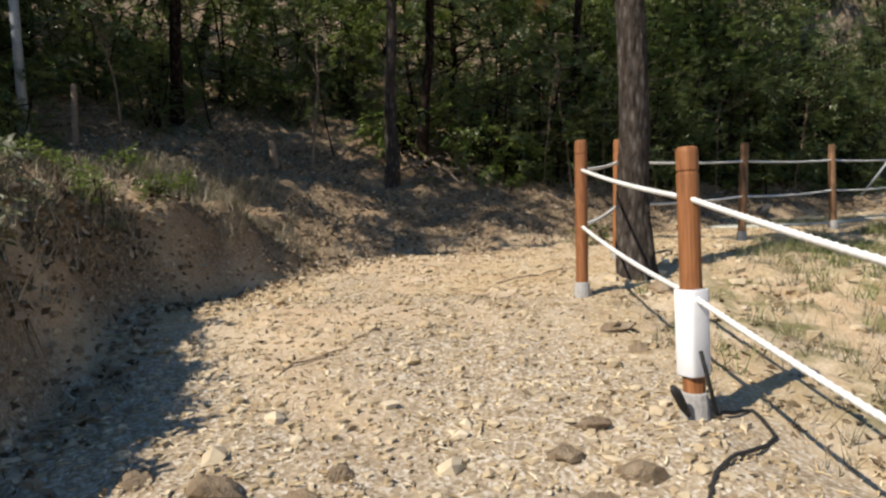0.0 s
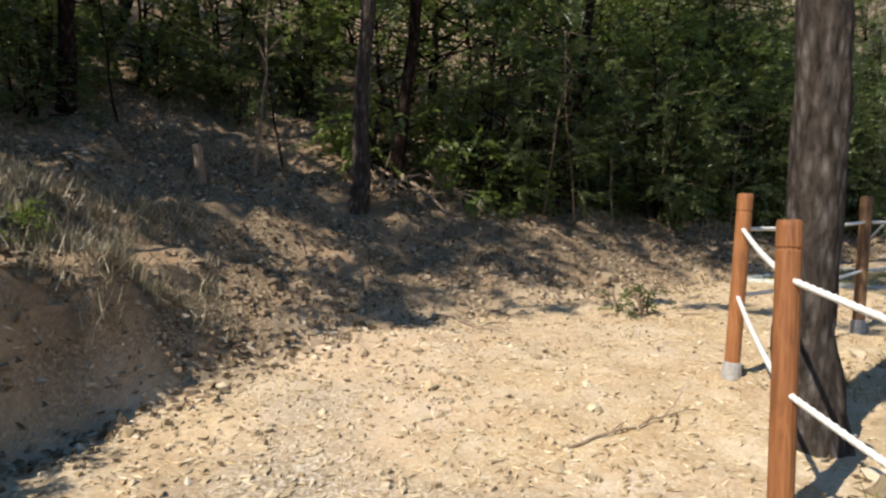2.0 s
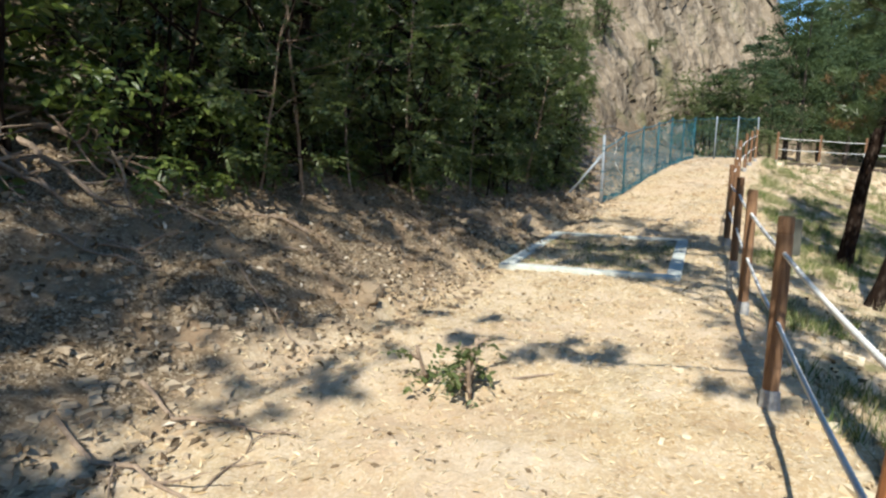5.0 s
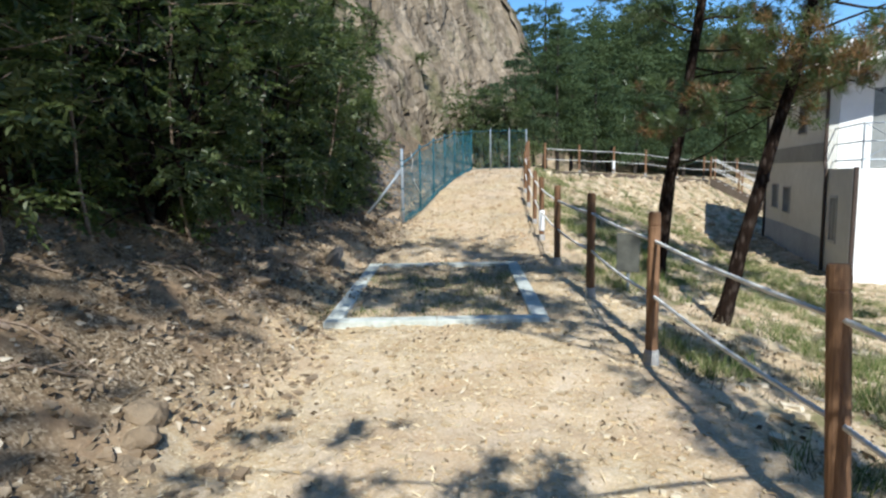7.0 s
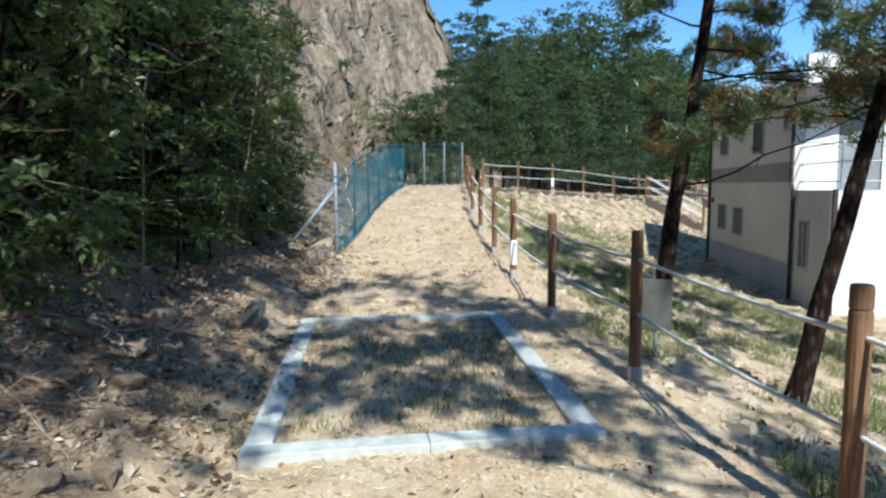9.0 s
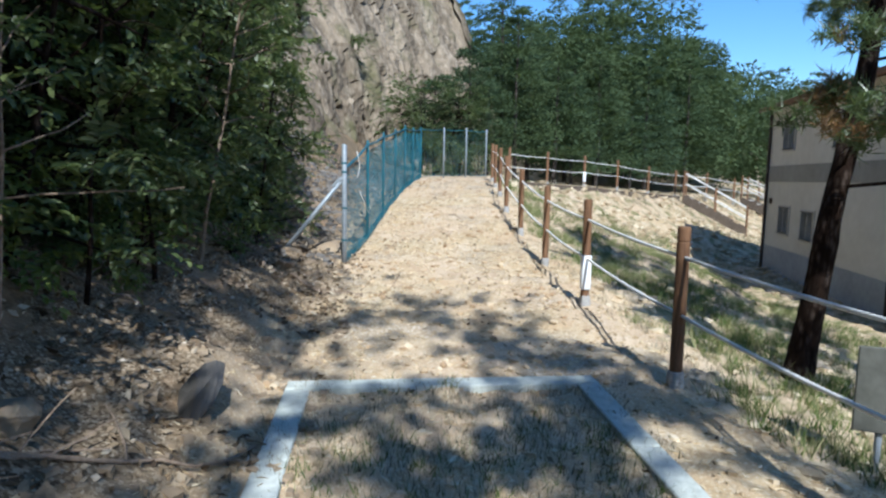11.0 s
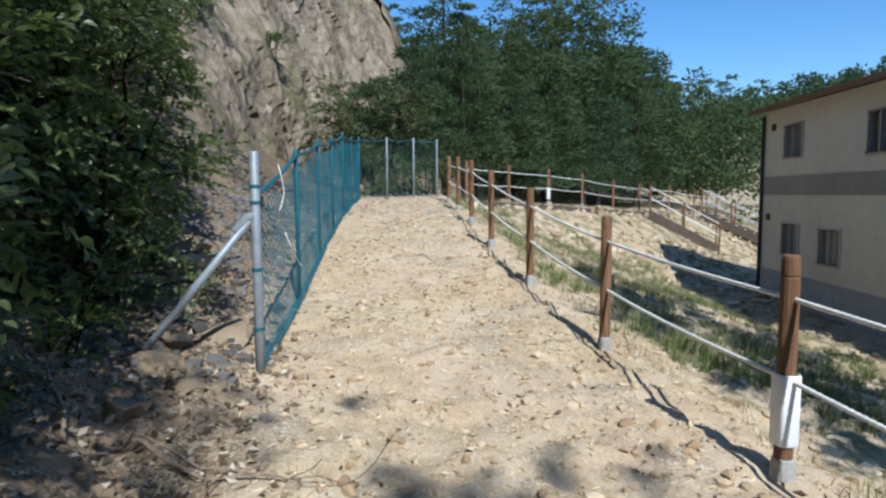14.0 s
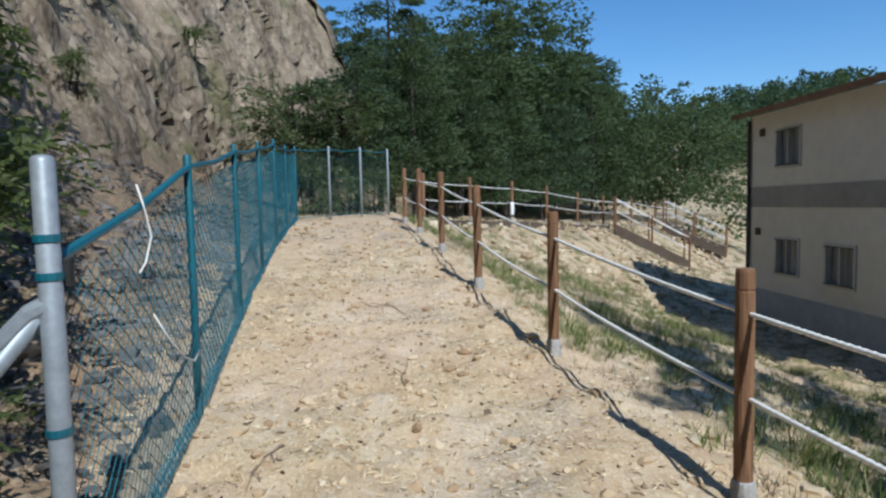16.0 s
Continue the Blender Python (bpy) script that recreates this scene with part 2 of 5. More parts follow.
# ---- mesh helpers ----
def mesh_of(name, verts, faces, mat, smooth=False):
    me = bpy.data.meshes.new(name)
    me.from_pydata([tuple(v) for v in verts], [], faces)
    me.materials.append(mat)
    if smooth:
        me.shade_smooth()
    me.update()
    return me


def put(name, me, parent=None, label=""):
    ob = new(name, me)
    if parent is not None:
        ob.parent = parent
    return tagged(ob, label)


class Geo:
    """Collects vertices and faces for one mesh."""

    def __init__(self):
        self.v, self.f = [], []

    def add(self, verts, faces):
        n = len(self.v)
        self.v.extend(tuple(v) for v in verts)
        self.f.extend(tuple(i + n for i in f) for f in faces)
        return self

    def box(self, lo, hi, bevel=0.0, m=None):
        """A box; bevelled along all its edges when bevel is given."""
        lo, hi = Vector(lo), Vector(hi)
        if bevel:
            bm = bmesh.new()
            bmesh.ops.create_cube(bm, size=1)
            for v in bm.verts:
                v.co = Vector([(lo[i] + hi[i]) / 2 + v.co[i] * (hi[i] - lo[i]) for i in range(3)])
            bmesh.ops.bevel(bm, geom=bm.edges[:], offset=bevel, segments=1, affect="EDGES")
            vs, fs = [v.co.copy() for v in bm.verts], []
            bm.verts.index_update()
            fs = [tuple(v.index for v in f.verts) for f in bm.faces]
            bm.free()
        else:
            vs = [Vector((x, y, z)) for x in (lo.x, hi.x) for y in (lo.y, hi.y) for z in (lo.z, hi.z)]
            fs = [(0, 1, 3, 2), (4, 6, 7, 5), (0, 4, 5, 1), (2, 3, 7, 6), (0, 2, 6, 4), (1, 5, 7, 3)]
        if m is not None:
            vs = [m @ v for v in vs]
        return self.add(vs, fs)

    def tube(self, pts, radii, sides=8, lobes=0, depth=0.0, twist=0.0, wobble=0.0, rng=None):
        """A closed tube through pts; lobes and twist give it the lay of a rope."""
        pts = [Vector(p) for p in pts]
        if isinstance(radii, (int, float)):
            radii = [radii] * len(pts)
        n = len(pts)
        side = None
        vs, run = [], 0.0
        for i, p in enumerate(pts):
            d = (pts[min(i + 1, n - 1)] - pts[max(i - 1, 0)]).normalized()
            if side is None:
                side = d.orthogonal().normalized()
            side = (side - d * side.dot(d)).normalized()
            up = d.cross(side)
            if i:
                run += (p - pts[i - 1]).length
            for k in range(sides):
                a = 2 * math.pi * k / sides
                r = radii[i] * (1 + depth * math.cos(lobes * (a - twist * run))) if lobes else radii[i]
                if rng:
                    r *= 1 + rng.uniform(-wobble, wobble)
                vs.append(p + side * (r * math.cos(a)) + up * (r * math.sin(a)))
        fs = []
        for i in range(n - 1):
            for k in range(sides):
                a, b = i * sides + k, i * sides + (k + 1) % sides
                fs.append((a, b, b + sides, a + sides))
        fs.append(tuple(range(sides - 1, -1, -1)))
        fs.append(tuple(range((n - 1) * sides, n * sides)))
        return self.add(vs, fs)

    def mesh(self, name, mat, smooth=False):
        return mesh_of(name, self.v, self.f, mat, smooth)


def part(name, geo, mat, parent, label="", smooth=False):
    return put(name, geo.mesh(name, mat, smooth), parent, label)


def leaves(centres, size, rng, ratio=0.5, droop=0.0, axis=None, fold=0.25):
    """Leaf blades as folded four-point pieces round the given centres; returns verts and faces."""
    n = len(centres)
    d = rng.normal(size=(n, 3)) if axis is None else axis + rng.normal(size=(n, 3)) * 0.35
    d[:, 2] -= droop
    d /= np.linalg.norm(d, axis=1)[:, None]
    e = np.cross(d, rng.normal(size=(n, 3)))
    e /= np.linalg.norm(e, axis=1)[:, None] + 1e-9
    nrm = np.cross(d, e)
    s = size * rng.uniform(0.6, 1.3, (n, 1))
    c = np.asarray(centres)
    v = np.stack([c - d * s * 0.5, c + e * s * ratio * 0.5 + nrm * s * fold * 0.3, c + d * s * 0.5, c - e * s * ratio * 0.5 + nrm * s * fold * 0.3], 1).reshape(-1, 3)
    i = np.arange(n)[:, None] * 4
    f = np.concatenate([i + [0, 1, 2], i + [0, 2, 3]], 0)
    return v, [tuple(r) for r in f.tolist()]


def sprays(tips, count, leaf, nr, ratio=0.5, hub=(0, 0, 0)):
    """Twig sprays round the tips (place, radius): pointed leaves, folded along the midrib, set left and right of each twig."""
    per = 11
    m = max(1, count // (per * len(tips)))
    o = np.repeat(np.array([tuple(p) for p, r in tips]), m, 0)
    rad = np.repeat(np.array([r for p, r in tips]), m)[:, None]
    n = len(o)
    out = o - np.array(hub)
    out[:, 2] *= 0.3
    out /= np.linalg.norm(out, axis=1)[:, None] + 1e-6
    ball = nr.normal(size=(n, 3))
    ball *= nr.random((n, 1)) ** 0.5 / (np.linalg.norm(ball, axis=1)[:, None] + 1e-9)
    ball[:, 2] *= 0.7
    o = o + ball * rad
    d = ball * 1.0 + out * 0.7 + nr.normal(size=(n, 3)) * 0.45
    d[:, 2] += 0.1
    d /= np.linalg.norm(d, axis=1)[:, None] + 1e-9
    side = np.cross(d, np.array((0, 0, 1.0)) + nr.normal(size=(n, 3)) * 0.3)
    side /= np.linalg.norm(side, axis=1)[:, None] + 1e-9
    t = np.linspace(0.05, 1, per)[None, :, None]
    span = leaf * 3.4 * nr.uniform(0.6, 1.2, (n, 1, 1))
    p = o[:, None] + d[:, None] * t * span
    p[..., 2] -= (0.25 * span * t * t)[..., 0]
    hand = np.where(np.arange(per) % 2 == 0, 1.0, -1.0)[None, :, None]
    ax = d[:, None] * (0.35 + 0.5 * t) + side[:, None] * hand * 0.9 + nr.normal(size=(n, per, 3)) * 0.28
    ax[..., 2] -= 0.22
    p, ax = p.reshape(-1, 3), ax.reshape(-1, 3)
    ax /= np.linalg.norm(ax, axis=1)[:, None] + 1e-9
    nrm = np.repeat(np.cross(side, d), per, 0)
    nrm *= np.where(nrm[:, 2:] < 0, -1.0, 1.0)
    e = np.cross(nrm + nr.normal(size=p.shape) * 0.3, ax)
    e /= np.linalg.norm(e, axis=1)[:, None] + 1e-9
    up = np.cross(ax, e)
    L = leaf * nr.uniform(0.6, 1.25, (len(p), 1))
    w = L * ratio * 0.5
    v = np.stack([p, p + ax * L * 0.33 + e * w + up * w * 0.35, p + ax * L * 0.7 + e * w * 0.75 + up * w * 0.25, p + ax * L - up * L * 0.08,
                  p + ax * L * 0.7 - e * w * 0.75 + up * w * 0.25, p + ax * L * 0.33 - e * w + up * w * 0.35], 1).reshape(-1, 3)
    i = np.arange(len(p))[:, None] * 6
    f = np.concatenate([i + [0, 1, 2, 3], i + [0, 3, 4, 5]], 0)
    return v, [tuple(r) for r in f.tolist()]


def leaf_mesh(name, v, f, mat):
    return mesh_of(name, v.tolist() if hasattr(v, "tolist") else v, f, mat)


# ---- the lie of the land ----
FENCE = np.array([(-1.55, -11), (2.05, -0.16), (2.73, 1.83), (3.53, 3.645), (4.85, 4.77), (7.15, 5.16), (9.36, 5.54), (11.59, 5.87), (13.84, 6.22), (16.21, 6.48),
                  (18.51, 6.67), (20.71, 6.88), (22.82, 7.02), (25.0, 7.1), (27.15, 7.15), (29.35, 7.18), (32, 7.2), (70, 6)])
#            height at the post, distance to the foot of the bank, fall to the other side
LIE = np.array([(-1.6, 3.0, 0.05), (0.50, 2.6, 0.06), (0.90, 2.95, 0.10), (1.23, 3.45, 0.12), (1.43, 3.25, 0.14), (1.51, 3.05, 0.20), (1.54, 3.05, 0.24), (1.61, 3.0, 0.26), (1.64, 3.0, 0.26),
                (1.75, 3.0, 0.27), (1.90, 3.0, 0.29), (2.13, 2.95, 0.32), (2.44, 2.9, 0.35), (2.70, 2.8, 0.38), (2.90, 2.6, 0.40), (3.06, 2.5, 0.40), (3.2, 2.5, 0.42), (3.6, 3, 0.4)])
COURT = 0.3


def smooth01(x):
    x = np.clip(x, 0, 1)
    return x * x * (3 - 2 * x)


def along_fence(x, y):
    """For points: the place along the fence (in posts), and the distance from it, positive towards the path and the bank."""
    p = np.stack([x, y], -1)
    best = np.full(x.shape, 1e9)
    u, s = np.zeros(x.shape), np.zeros(x.shape)
    for k in range(len(FENCE) - 1):
        a, b = FENCE[k], FENCE[k + 1]
        d = b - a
        t = np.clip(((p - a) @ d) / (d @ d), 0, 1)
        off = p - (a + t[..., None] * d)
        dist = np.hypot(off[..., 0], off[..., 1])
        side = np.sign(d[0] * off[..., 1] - d[1] * off[..., 0])
        near = dist < best - 1e-9
        best = np.where(near, dist, best)
        u, s = np.where(near, k + t, u), np.where(near, dist * side, s)
    return u, s


def land(x, y):
    """The height of the ground, without its fine unevenness, and u and s."""
    x, y = np.asarray(x, float), np.asarray(y, float)
    u, s = along_fence(x, y)
    k = np.arange(len(FENCE))
    h, toe, fall = (np.interp(u, k, LIE[:, i]) for i in range(3))
    d = np.maximum(s - toe, 0)
    cut = 1 - smooth01((u - 2.7) / 1.2)
    early = smooth01(d / 0.45) * 1.02 + np.maximum(d - 0.4, 0) * 0.24
    bank = np.minimum(d, 2.6) * 0.56 + np.maximum(d - 2.6, 0) * 0.50
    late = np.minimum(d, 2.2) * 0.22 + np.maximum(d - 2.2, 0) * 1.1
    rough = smooth01((x - 15.5) / 3.5)
    rise = cut * early + (1 - cut) * bank
    rise = (1 - rough) * rise + rough * late
    rise = rise * (1 - 0.85 * smooth01((x - 40) / 12))
    rise = np.where(rise > 24, 24 + (rise - 24) * 0.15, rise)
    r = np.maximum(-s, 0)
    zr = h - fall * r
    # the upper terrace beyond the far fence
    n0, dv = np.array((30.2, 7.0)), np.array((8.2, -8.5)) / 11.81
    qx, qy = x - n0[0], y - n0[1]
    run = qx * dv[0] + qy * dv[1]
    q = qx * -dv[1] + qy * dv[0]
    top = np.interp(run, (0, 11.8, 20), (3.05, 2.5, 2.25))
    far = np.where(q > 0, top + 0.22 * np.clip(q - 9, 0, 30), top + 0.55 * q)
    far = np.where(far > 34, 34 + (far - 34) * 0.1, far)
    zr = np.maximum(zr, far)
    soft = 0.35
    low = COURT + soft * np.log1p(np.exp(np.clip((zr - COURT) / soft, -30, 30)))
    gentle = smooth01((4.5 - u) / 1.5)
    zr2 = (1 - gentle) * (low - soft * math.log(2) * np.exp(-np.clip((zr - COURT) / soft, 0, 9))) + gentle * np.maximum(zr, -3)
    away = np.hypot(x - 12, y - 5)
    ridge = 26 * smooth01((away - 75) / 110) * (0.75 + 0.25 * np.sin(np.arctan2(y - 5, x - 12) * 7.0))
    z = np.where(s >= 0, h + rise, np.maximum(zr2, COURT + ridge))
    return z, u, s, toe


def land_at(x, y):
    z, u, s, toe = land(np.array([x]), np.array([y]))
    return float(z[0]) + uneven(x, y, float(s[0] - toe[0]))


def uneven(x, y, d):
    k = 0.35 + 1.15 * min(max(d + 0.3, 0) / 0.8, 1.0)
    lump = min(max(d / 0.25, 0.0), 1.0) * (1.0 if x < 3.2 else max(0.3, 1 - (x - 3.2) / 3))
    lump *= 0.18 * noise.noise((x * 1.9, y * 1.9, 6.3)) + 0.13 * abs(noise.noise((x * 4.3, y * 4.3, 2.3)))
    z = lump + noise.noise((x * 0.9, y * 0.9, 3.1)) * 0.10 * k + noise.noise((x * 3.1, y * 3.1, 7.7)) * 0.05 * max(k, 0.65) + noise.noise((x * 8, y * 8, 1.7)) * 0.026
    if d < -4:
        z += abs(noise.noise((x * 2.4, y * 2.4, 1.1))) * 0.09 + noise.noise((x * 5, y * 5, 3.1)) * 0.03
    if x > 13:
        z += (noise.noise((x * 4.6, y * 4.6, 4.4)) * 0.045 + noise.noise((x * 8.7, y * 8.7, 9.4)) * 0.025 + abs(noise.noise((x * 2.1, y * 2.1, 8.4))) * 0.04) * min((x - 13) / 2, 1.0)
    return z


def axis_steps(lo, hi, step, far):
    inner = list(np.arange(lo, hi + 1e-6, step))
    out, d, p = [], step, hi
    while p < far:
        d *= 1.13
        p += d
        out.append(p)
    back, d, p = [], step, lo
    while p > -far:
        d *= 1.13
        p -= d
        back.append(p)
    return np.array(back[::-1] + inner + out)


def build_ground():
    xs, ys = axis_steps(-3.0, 26.0, 0.085, 700), axis_steps(-0.5, 13.0, 0.085, 700)
    gx, gy = np.meshgrid(xs, ys, indexing="ij")
    z, u, s, toe = land(gx, gy)
    nx, ny = gx.shape
    near = (gx > -8) & (gx < 45) & (gy > -12) & (gy < 22)
    for i in range(nx):
        for j in range(ny):
            if near[i, j]:
                z[i, j] += uneven(gx[i, j], gy[i, j], s[i, j] - toe[i, j])
            else:
                z[i, j] += 0.5 * noise.noise((gx[i, j] * 0.1, gy[i, j] * 0.1, 0))
    v = np.stack([gx, gy, z], -1).reshape(-1, 3)
    i, j = np.meshgrid(np.arange(nx - 1), np.arange(ny - 1), indexing="ij")
    a = (i * ny + j).reshape(-1, 1)
    f = np.concatenate([a, a + ny, a + ny + 1, a + 1], 1)
    me = mesh_of("ground", v.tolist(), [tuple(r) for r in f.tolist()], GROUND, True)
    d = s - toe
    wob = np.array([noise.noise((p[0] * 1.1, p[1] * 1.1, 5)) for p in v]).reshape(gx.shape)
    litter = smooth01((d + 0.15 + wob * 0.5) / 0.6)
    stony = smooth01((3.4 - u + wob * 1.2) / 1.2) * (s > -0.4) + 0.75 * smooth01((wob - 0.1) / 0.4) * (u > 8) * (s > 0.3)
    grassy = smooth01((-s - 0.25 + wob * 0.5) / 0.8)
    for name, val in (("litter", litter), ("stony", np.clip(stony, 0, 1)), ("grassy", grassy)):
        at = me.attributes.new(name, "FLOAT", "POINT")
        at.data.foreach_set("value", np.clip(val, 0, 1).astype(np.float32).ravel())
    return tagged(new("ground", me), "dry straw-coloured earth path between a wooded bank and a slope", "ground", kind="structure")


build_ground()


# ---- the rope fence along the path ----
def post_part(parent, base, top, sleeve=False, rng=random.Random(1), wood=None):
    """One brown post with its ring groove and concrete footing, from base to top."""
    base, top = Vector(base), Vector(top)
    axis = (top - base)
    h = axis.length
    steps = [(0.05, 0.047), (0.45, 0.0475), (0.86, 0.047), (1.082, 0.047), (1.086, 0.043), (1.094, 0.043), (1.098, 0.0475), (1.18, 0.047), (1.195, 0.044), (1.2, 0.036)]
    g = Geo().tube([base + axis * (a / 1.2) for a, r in steps], [r for a, r in steps], 16)
    post = part("post", g, wood or POST, parent, smooth=False)
    g = Geo().tube([base + axis * a for a in (-0.16, 0.07, 0.10, 0.105)], [0.066, 0.061, 0.056, 0.048], 14, wobble=0.04, rng=rng)
    part("footing", g, CONCRETE, post, "grey concrete footing")
    if sleeve:
        w, d = 0.062, 0.056
        g = Geo()
        prof = []
        for k in range(20):
            a = 2 * math.pi * k / 20
            prof.append((math.copysign(abs(math.cos(a)) ** 0.45, math.cos(a)) * w, math.copysign(abs(math.sin(a)) ** 0.45, math.sin(a)) * d))
        rings = [base + axis * (z / 1.2) for z in (0.20, 0.205, 0.40, 0.575, 0.58)]
        vs = [p + Vector((x, y, 0)) * k for p, k in zip(rings, (0.97, 1, 1, 1, 0.97)) for x, y in prof]
        vs += [rings[-1] + Vector((x, y, 0)) * 0.86 for x, y in prof] + [rings[0] + Vector((x, y, 0)) * 0.86 for x, y in prof]
        fs = [(r * 20 + k, r * 20 + (k + 1) % 20, r * 20 + 20 + (k + 1) % 20, r * 20 + 20 + k) for r in range(5) for k in range(20)]
        fs += [(120 + k, 120 + (k + 1) % 20, (k + 1) % 20, k) for k in range(20)]
        g.add(vs, fs)
        part("sleeve", g, SLEEVE, post, "white plastic sleeve round the post", True)
    return post


def rope_part(parent, a, b, sag=0.03, radius=0.0125, fine=True):
    a, b = Vector(a), Vector(b)
    n = max(6, int((b - a).length / (0.014 if fine else 0.2)))
    pts = []
    for i in range(n + 1):
        t = i / n
        p = a.lerp(b, t)
        p.z -= 4 * sag * t * (1 - t)
        pts.append(p)
    if fine:
        g = Geo().tube(pts, radius, 9, 3, 0.20, 55.0)
    else:
        g = Geo().tube(pts, radius, 6)
    return part("rope", g, ROPE, parent, "white twisted rope", True)


POST_TOPS = [((2.73, 1.83), (0.002, -0.003)), ((3.51, 3.64), (0.06, 0.02)), ((4.84, 4.80), (0.0, -0.08)), ((7.05, 5.155), (0.12, 0.01)), ((9.36, 5.54), (0.01, 0)), ((11.59, 5.87), (0, 0)), ((13.84, 6.22), (0, 0)),
             ((16.21, 6.48), (-0.015, 0.01)), ((18.51, 6.67), (0.01, -0.005)), ((20.71, 6.88), (0, 0)), ((22.82, 7.04), (0, 0.01)), ((25.0, 7.1), (0, 0)), ((27.15, 7.15), (0, 0)), ((29.35, 7.18), (0, 0))]


def rope_fence(name, posts, sleeves, label, fine=True, extra=()):
    root = tagged(new(name), label, "fence")
    feet, heads = [], []
    for k, ((x, y), (lx, ly)) in enumerate(posts):
        z = land_at(x, y) - 0.015
        feet.append(Vector((x, y, z)))
        heads.append(Vector((x + lx, y + ly, z + 1.2)))
        post_part(root, feet[-1], heads[-1], k in sleeves, wood=POST_OLD if x > 6 else POST)
    at = lambda k, f: feet[k].lerp(heads[k], f)
    for k in range(len(posts) - 1):
        for f in (0.815, 0.46):
            rope_part(root, at(k, f), at(k + 1, f), 0.018 if f > 0.5 else 0.026, 0.0125, fine and k < 11)
    return root, feet, heads


first = [((2.05, -0.16), (0.0, 0.0))]
rope_fence("rope_fence", first + POST_TOPS, {1, 8}, "brown round fence posts strung with two white ropes")
far_posts = [((30.9, 6.55), (0, 0)), ((32.2, 5.1), (0, 0)), ((33.7, 3.5), (0, 0)), ((35.2, 1.9), (0, 0)), ((36.8, 0.2), (0, 0)), ((38.2, -1.4), (0, 0)), ((40.1, -3.5), (0, 0)), ((41.8, -5.5), (0, 0)), ((43.5, -7.5), (0, 0))]
rope_fence("rope_fence", far_posts, {2}, "weathered brown post and rope fence on the upper terrace", False)


